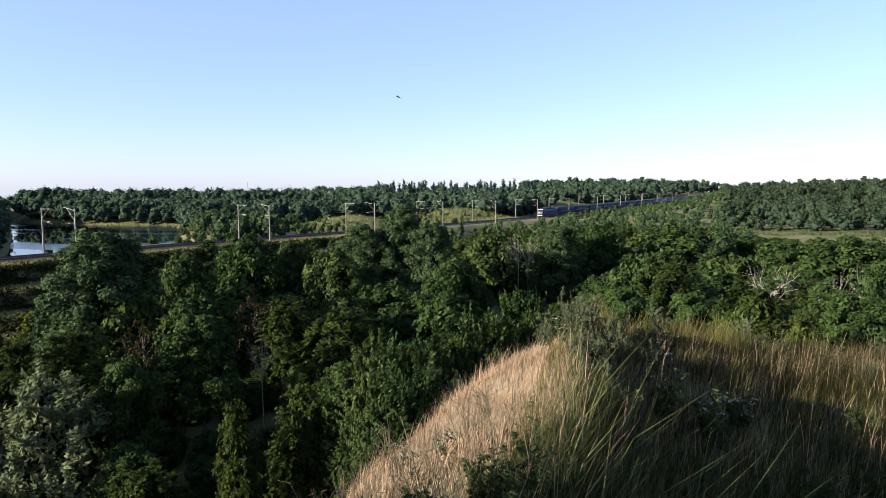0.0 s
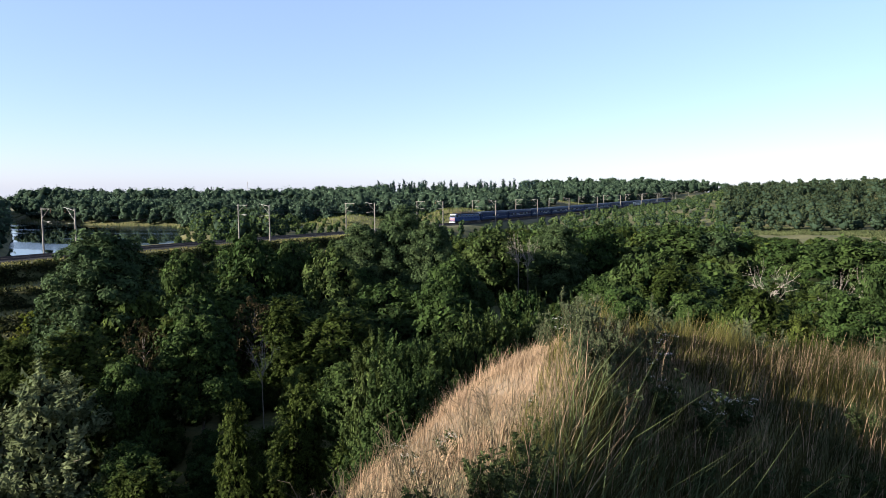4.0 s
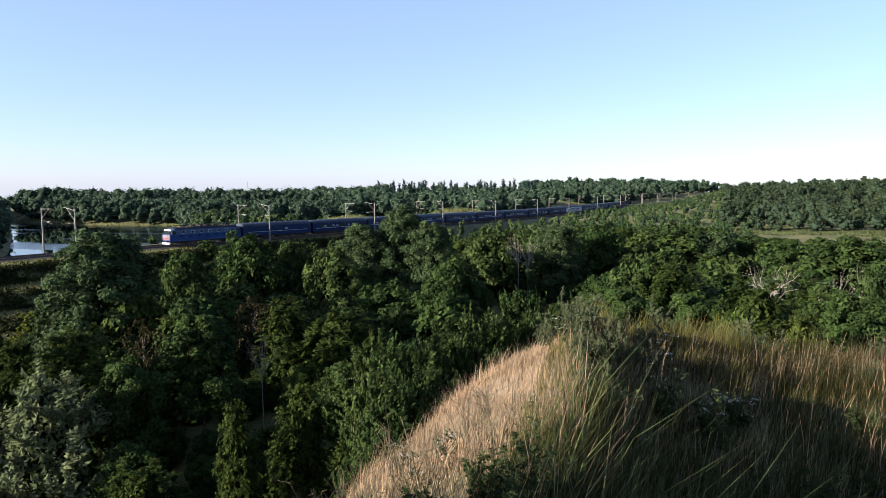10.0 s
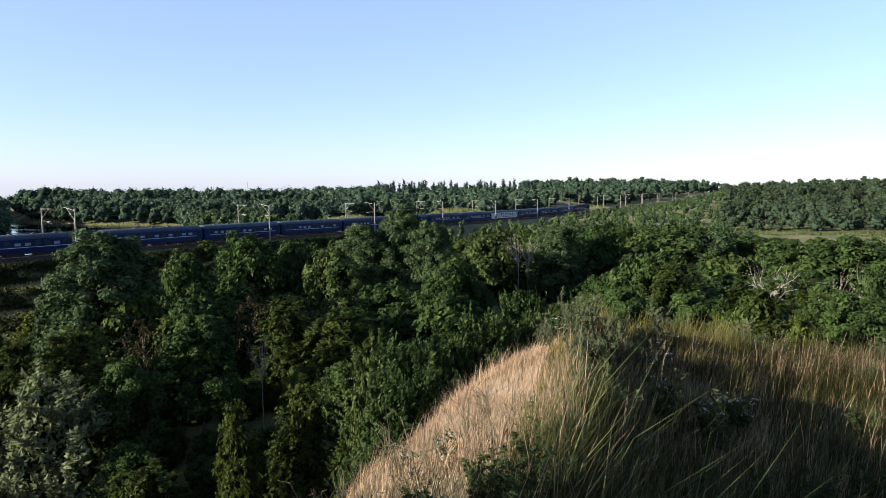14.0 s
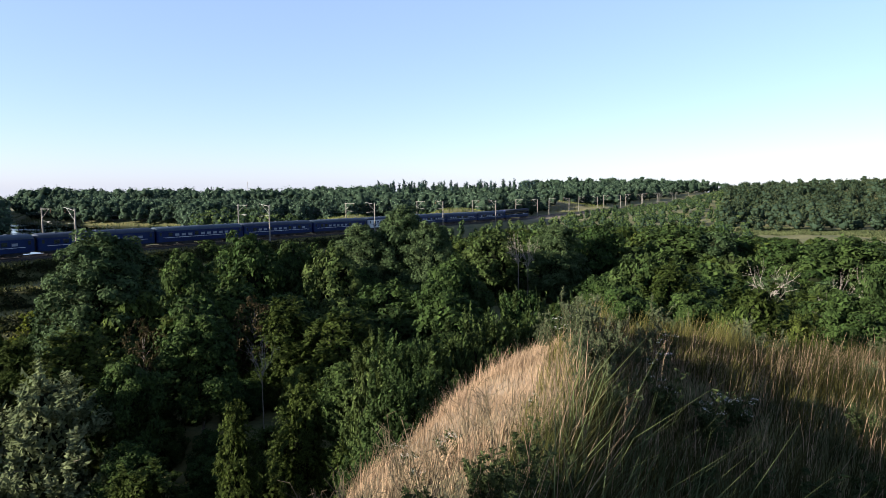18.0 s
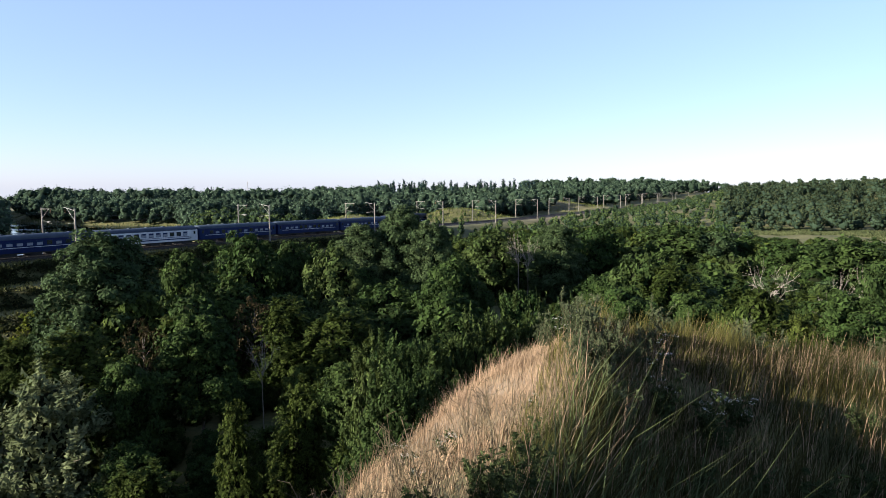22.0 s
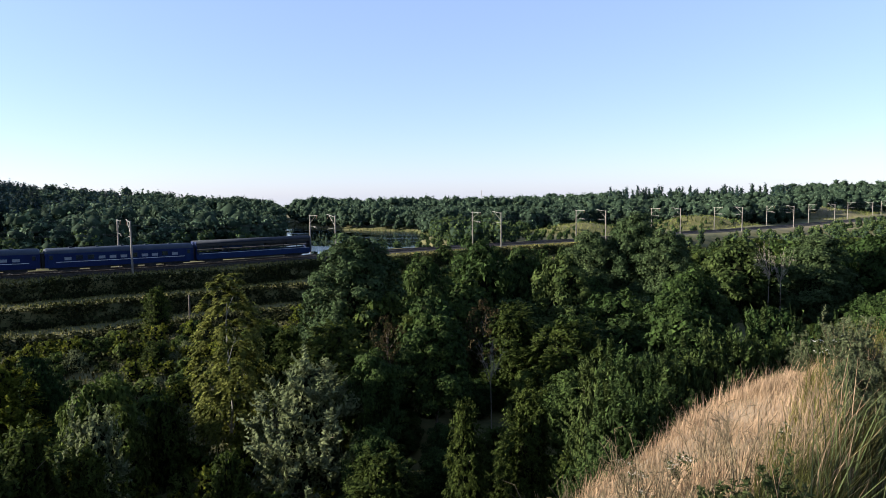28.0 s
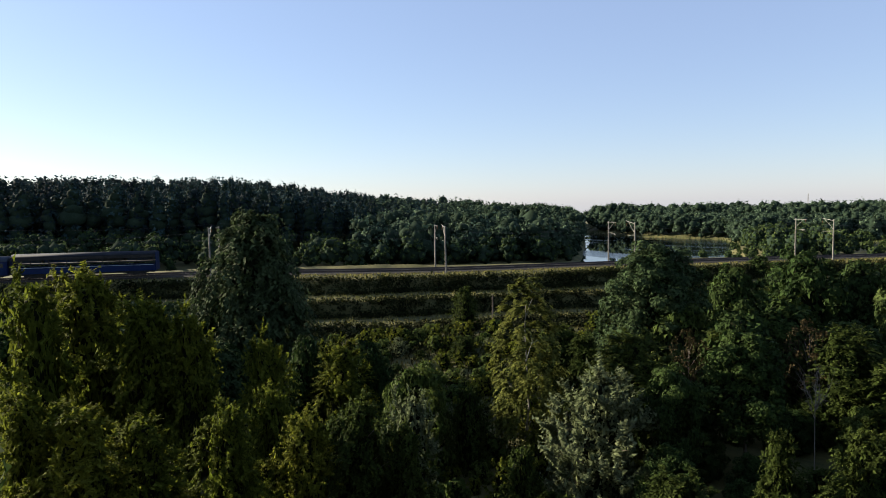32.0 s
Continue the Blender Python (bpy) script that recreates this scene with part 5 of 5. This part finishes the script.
def bogie_frame():
    bm = bmesh.new()
    for s in (-1, 1):
        bmesh.ops.create_cube(bm, size=1, matrix=Matrix.Translation((0, s * 1.0, 0.62)) @ Matrix.Diagonal((3.3, 0.16, 0.34, 1)))
        bmesh.ops.create_cube(bm, size=1, matrix=Matrix.Translation((0, s * 1.0, 0.40)) @ Matrix.Diagonal((1.1, 0.22, 0.30, 1)))
    bmesh.ops.create_cube(bm, size=1, matrix=Matrix.Translation((0, 0, 0.75)) @ Matrix.Diagonal((0.6, 2.2, 0.3, 1)))
    me = bpy.data.meshes.new("bogie")
    bm.to_mesh(me)
    bm.free()
    me.materials.append(M_UNDER)
    return me


M_DARKROOF = material("roof_dark", (0.012, 0.015, 0.022), (0.026, 0.030, 0.038), scale=0.4, fine=4, rough=0.85, spec=0.1)
WHEELS, BOGIE = wheel_pair(), bogie_frame()
WINDOW = box("window", (1.02, 0.05, 0.78), M_GLASS, bevel=0.02)
WINDOW_C = box("window", (1.02, 0.05, 0.50), M_CURTAIN, (0, 0, -0.12), bevel=0.02)
WINDOW_S = box("window", (0.62, 0.05, 0.80), M_GLASS, bevel=0.02)
FRAME = box("window_frame", (1.14, 0.03, 0.90), M_BLUE, bevel=0.01)


def coach(name, label, body_mat, stripe_mat, seed, baggage=False):
    """A passenger coach, 23.9 m of body, x along."""
    r = np.random.default_rng(seed)
    thing = tagged(new(name), label, "railway coach", "coaches of the train")
    h = 11.95
    part("body", loft("body", [ring(x, 1.53 - 0.06 * (abs(x) > h - 0.1), 1.02, 3.35, 3.62) for x in (-h, -h + 0.12, h - 0.12, h)], body_mat), thing)
    part("roof", loft("roof", [ring(x, 1.50 - d, 3.32, 3.46, 4.28 - d) for x, d in ((-h, 0.18), (-h + 0.35, 0.0), (h - 0.35, 0.0), (h, 0.18))], M_ROOF, True), thing, "grey ribbed roof")
    part("underframe", box("underframe", (22.6, 2.5, 0.34), M_UNDER, (0, 0, 0.9), 0.04), thing)
    for i, (x, w) in enumerate(((-3.6, 3.0), (1.2, 2.2), (4.6, 1.6))):
        part("equipment_box", box("equipment_box", (w, 2.3, 0.55), M_UNDER, (x, 0, 0.62), 0.05), thing)
    for x in (-8.5, 8.5):
        bogie(thing, x, WHEELS, BOGIE)
    for s in (-1, 1):
        part("stripe", box("stripe", (20.8, 0.02, 0.09), stripe_mat, (0, s * 1.542, 1.95)), thing, "stripe below the windows")
        if body_mat == M_WHITE:
            part("stripe", box("stripe", (17.2, 0.02, 0.22), stripe_mat, (1.6, s * 1.542, 1.55)), thing, "dark blue lower stripe")
            part("emblem", box("emblem", (1.5, 0.02, 0.62), stripe_mat, (-8.6, s * 1.543, 1.62)), thing, "dark blue emblem")
        for x in (-h + 0.9, h - 0.9):
            d = part("door", box("door", (0.78, 0.05, 2.1), body_mat, (x, s * 1.525, 2.15), 0.02), thing)
            part("door_window", WINDOW_S, d, at=Matrix.Translation((x, s * 1.545, 2.75)) @ Matrix.Diagonal((0.8, 1, 0.9, 1)))
        spots = [-1, 2.5] if baggage else np.linspace(-8.6, 8.6, 11)
        for x in spots:
            fr = part("window_frame", FRAME, thing, at=Matrix.Translation((x, s * 1.528, 2.62)))
            part("pane", WINDOW_C if r.uniform() < 0.6 else WINDOW, fr, at=Matrix.Translation((0, s * 0.012, 0)))
    for x in (-h - 0.15, h + 0.15):
        part("gangway", box("gangway", (0.62, 1.5, 2.5), M_UNDER, (x, 0, 2.2), 0.08), thing, "black rubber gangway")
    for x in np.linspace(-8, 8, 5):
        part("roof_vent", box("roof_vent", (0.5, 0.7, 0.16), M_ROOF, (x, 0, 4.30), 0.04), thing)
    return thing


def car_carrier():
    """The last wagon: a tall roofed carrier with open sides and motor cars on its decks."""
    thing = tagged(new("car_carrier"), "dark blue roofed car-carrier wagon with open lattice sides", "railway wagon")
    h = 11.9
    part("roof", loft("roof", [ring(x, 1.58, 3.95, 4.10, 4.60) for x in (-h, h)], M_DARKROOF, True), thing, "dark grey curved roof")
    for s in (-1, 1):
        part("side_panel", box("side_panel", (23.7, 0.06, 1.15), M_BLUE, (0, s * 1.54, 1.62), 0.02), thing)
        part("upper_panel", box("upper_panel", (23.7, 0.06, 0.62), M_UNDER, (0, s * 1.54, 3.75), 0.02), thing)
        part("stripe", box("stripe", (23.0, 0.02, 0.09), M_PALE, (0, s * 1.58, 2.12)), thing)
        for x in np.linspace(-11.6, 11.6, 9):
            part("side_post", box("side_post", (0.13, 0.08, 1.5), M_UNDER, (x, s * 1.54, 2.9), 0.01), thing)
    for x in (-h, h):
        part("end_wall", box("end_wall", (0.08, 3.1, 3.3), M_BLUE, (x, 0, 2.75), 0.02), thing)
    part("lower_deck", box("lower_deck", (23.7, 3.0, 0.12), M_UNDER, (0, 0, 1.1), 0.01), thing)
    part("upper_deck", box("upper_deck", (23.7, 2.9, 0.10), M_UNDER, (0, 0, 2.72), 0.01), thing)
    part("underframe", box("underframe", (23.4, 2.4, 0.30), M_UNDER, (0, 0, 0.9), 0.04), thing)
    for x in (-8.4, 8.4):
        bogie(thing, x, WHEELS, BOGIE)
    for x in (-9.4, -4.8, -0.2, 4.4, 9.0):
        shell = loft("loaded_car", [[(x - 2.1, w, 2.95), (x - 2.0, w, 3.45), (x - 1.2, w, 3.55), (x - 0.6, w * 0.85, 3.95), (x + 0.9, w * 0.85, 3.95), (x + 1.5, w, 3.5), (x + 2.1, w, 3.4), (x + 2.1, w, 2.95)] for w in (-0.8, 0.8)],
                     (M_ROOF, M_UNDER, M_BLUE, M_ROOF)[int(abs(x * 3)) % 4])
        part("loaded_car", shell, thing, "motor car standing on the deck")
    return thing


LOCO_FRAME = box("window_frame", (0.98, 0.03, 0.62), M_PALE, bevel=0.012)
LOCO_PANE = box("pane", (0.80, 0.03, 0.46), M_GLASS, bevel=0.01)


def locomotive():
    """The electric locomotive, 21 m long, its front towards -x."""
    thing = tagged(new("locomotive"), "blue electric locomotive with pale upper band and red-and-white front", "locomotive")
    h = 10.0
    slope = [(-h, 1.30, 0.50), (-h + 0.3, 1.48, 0.25), (-h + 1.2, 1.56, 0.0), (h - 1.2, 1.56, 0.0), (h - 0.3, 1.48, 0.25), (h, 1.30, 0.50)]
    part("body", loft("body", [ring(x, w, 0.95, 2.45, 2.60) for x, w, _ in slope], M_BLUE_L), thing, "mid blue lower body")
    part("upper_body", loft("upper_body", [ring(x + (0.45 if x < -9 else -0.45 if x > 9 else 0), w - 0.01, 2.45, 3.40, 3.75 - d) for x, w, d in slope], M_BAND), thing, "grey-blue window band")
    part("roof", loft("roof", [ring(x, 1.42, 3.42, 3.55, 4.05) for x in (-8.8, -8.2, 8.2, 8.8)], M_DARKROOF, True), thing)
    part("underframe", box("underframe", (19.6, 2.6, 0.5), M_UNDER, (0, 0, 0.85), 0.05), thing)
    for x in (-5.6, 5.6):
        bogie(thing, x, WHEELS, BOGIE)
    for e in (-1, 1):
        part("nose_band", box("nose_band", (0.10, 2.35, 0.34), M_RED, (e * (h + 0.01), 0, 1.45), 0.04), thing, "red band across the front")
        part("nose_panel", box("nose_panel", (0.08, 2.40, 0.72), M_PINK, (e * (h + 0.01), 0, 2.05), 0.04), thing, "faded pinkish panel on the front")
        part("windscreen", box("windscreen", (0.08, 2.1, 0.72), M_GLASS, (e * (h - 0.28), 0, 2.95), 0.03), thing)
        part("cab_front", box("cab_front", (0.08, 2.30, 0.34), M_WHITE, (e * (h - 0.42), 0, 3.45), 0.03), thing, "whitish panel over the windscreen")
        part("plough", box("plough", (0.35, 2.6, 0.42), M_WHITE, (e * (h + 0.05), 0, 0.55), 0.06), thing, "whitish snow plough")
        for y in (-0.95, 0.95):
            part("headlight", tube_mesh("headlight", [((e * (h - 0.1), y, 1.55), (e * (h + 0.1), y, 1.55), 0.16, 0.14)], M_WHITE, 12), thing)
            part("buffer", tube_mesh("buffer", [((e * h, y, 1.05), (e * (h + 0.5), y, 1.05), 0.10, 0.22)], M_UNDER, 10), thing)
        for k, x in enumerate((e * 5.2, e * 4.4)):
            part("pantograph_arm", tube_mesh("pantograph_arm", [((x, -0.5, 4.2), (x + e * 1.4, 0, 4.6 + 0.1 * k), 0.035, 0.03), ((x, 0.5, 4.2), (x + e * 1.4, 0, 4.6 + 0.1 * k), 0.035, 0.03)], M_STEEL), thing)
    for s in (-1, 1):
        for x in (-6.6, -4.2, -1.8, 0.6, 3.0, 5.4, 7.2):
            rim = part("window_frame", LOCO_FRAME, thing, "pale window frame", at=Matrix.Translation((x, s * 1.552, 2.95)))
            part("pane", LOCO_PANE, rim, at=Matrix.Translation((0, s * 0.012, 0)))
        for x in np.linspace(-7.2, 7.2, 7):
            part("grille", box("grille", (1.1, 0.03, 0.42), M_BLUE, (x, s * 1.562, 2.05), 0.01), thing, "dark blue louvred grille")
        part("roof_rail", tube_mesh("roof_rail", [((-7.4, s * 0.95, 4.42), (7.4, s * 0.95, 4.42), 0.05, 0.05)], M_UNDER, 6), thing)
        for x in np.linspace(-7.2, 7.2, 9):
            part("roof_post", tube_mesh("roof_post", [((x, s * 0.95, 3.85), (x, s * 0.95, 4.42), 0.06, 0.05)], M_INSULATOR, 6), thing)
        for x in (-9.1, 9.1):
            part("cab_window", WINDOW_S, thing, at=Matrix.Translation((x, s * 1.545, 2.95)) @ Matrix.Diagonal((1.3, 1, 1, 1)))
        part("lower_band", box("lower_band", (18.4, 0.02, 0.09), M_BAND, (0, s * 1.566, 1.12)), thing)
    for x in (-3.2, -1.2, 1.0, 3.0):
        part("roof_equipment", box("roof_equipment", (1.3, 1.3, 0.32), M_UNDER, (x, 0, 4.28), 0.06), thing)
    return thing


TRAIN = [locomotive(), coach("baggage_coach", "dark blue baggage coach with few windows", M_BLUE, M_PALE, 100, True)]
for i in range(12):
    if i == 8:
        TRAIN.append(coach("white_coach", "white passenger coach with dark stripes", M_WHITE, M_BLUE, 120))
    else:
        TRAIN.append(coach("passenger_coach", "dark blue passenger coach with a pale stripe", M_BLUE, M_WHITE, 101 + i))
TRAIN.append(car_carrier())
LENGTHS = [20.8] + [24.5] * 13 + [24.3]

TRACK_AT = np.r_[0, np.cumsum(np.linalg.norm(np.diff(NEAR_TRACK, axis=0), axis=1))]
FRONT_NOW, SPEED, GAIN = 478.4, 20.62, 0.0274


def on_track(s):
    s = max(1.0, s)
    return Vector([float(np.interp(s, TRACK_AT, NEAR_TRACK[:, c])) for c in range(3)])


def swallow(label):
    """A small dark bird with spread wings, its head towards -x."""
    thing = tagged(new("swallow"), label, "bird", "birds in the air")
    part("body", loft("body", [[(x, w * math.cos(a), 0.8 * w * math.sin(a)) for a in np.linspace(0, 5.5, 8)] for x, w in ((-0.09, 0.004), (-0.07, 0.018), (0.0, 0.024), (0.06, 0.014), (0.09, 0.006))], M_BIRD, True), thing)
    for s in (-1, 1):
        part("wing", mesh_from("wing", [(-0.04, s * 0.01, 0.01), (0.03, s * 0.01, 0.01), (0.01, s * 0.09, 0.03), (-0.04, s * 0.09, 0.035), (0.05, s * 0.17, 0.02), (-0.04, s * 0.01, 0.004), (0.03, s * 0.01, 0.004), (0.01, s * 0.09, 0.024), (-0.04, s * 0.09, 0.029), (0.05, s * 0.17, 0.016)],
                               [(0, 1, 2, 3), (3, 2, 4), (8, 7, 6, 5), (9, 7, 8), (0, 3, 8, 5), (1, 6, 7, 2), (3, 4, 9, 8), (2, 7, 9, 4)], M_BIRD), thing)
    part("tail", mesh_from("tail", [(0.07, -0.01, 0), (0.07, 0.01, 0), (0.16, 0.035, 0.004), (0.12, 0, 0.002), (0.16, -0.035, 0.004), (0.10, 0, -0.006)], [(0, 1, 2, 3), (0, 3, 4), (0, 5, 1), (1, 5, 2), (0, 4, 5)], M_BIRD), thing)
    for o in thing.children:
        o.scale = (0.6, 0.6, 0.6)
    return thing


BIRDS = [swallow("small dark swallow crossing the open sky"), swallow("small dark swallow rising over the wood")]


def fly(bird, places):
    """Key a bird along its places, head first."""
    rows = []
    for i, (t, p) in enumerate(places):
        a, b = places[max(i - 1, 0)][1], places[min(i + 1, len(places) - 1)][1]
        d = Vector(a) - Vector(b)
        m = d.to_track_quat("X", "Z").to_matrix().to_4x4()
        m.translation = p
        rows.append((t, m))
    walk(bird, rows)


def motions():
    """The train runs along the near track, from the far right to the left."""
    back = 0.0
    for thing, long in zip(TRAIN, LENGTHS):
        rows = []
        for k in range(0, 65):
            t = k / 2
            mid = FRONT_NOW - SPEED * t - GAIN * t * t + back + long / 2
            if mid > 20:
                a, b = on_track(mid - 8.5), on_track(mid + 8.5)
            else:
                d0 = (on_track(30) - on_track(2)).normalized()
                a, b = on_track(2) + d0 * (mid - 8.5 - 2), on_track(2) + d0 * (mid + 8.5 - 2)
            m = (b - a).to_track_quat("X", "Z").to_matrix().to_4x4()
            m.translation = (a + b) / 2
            rows.append((t, m))
        walk(thing, rows)
        back += long
    # two swallows dart past: one at the start, one during the turn
    fly(BIRDS[0], [(0.0, (-0.96, 14.0, 21.9)), (0.1, (-3.85, 14.2, 23.1)), (0.5, (-15.4, 15.0, 27.9)), (4.0, (-110, 22, 60)), (32.0, (-620, 60, 140))])
    fly(BIRDS[1], [(0.0, (-160, -260, 60)), (22.0, (-60, -60, 34)), (26.0, (-24, 4, 21)), (26.8, (-7.5, 12.6, 18.3)), (27.1, (0.76, 14.0, 20.7)), (27.2, (3.25, 14.0, 21.85)), (27.5, (10.5, 14.4, 26.2)), (29.0, (48, 16, 38)), (32.0, (130, 20, 60))])


motions()
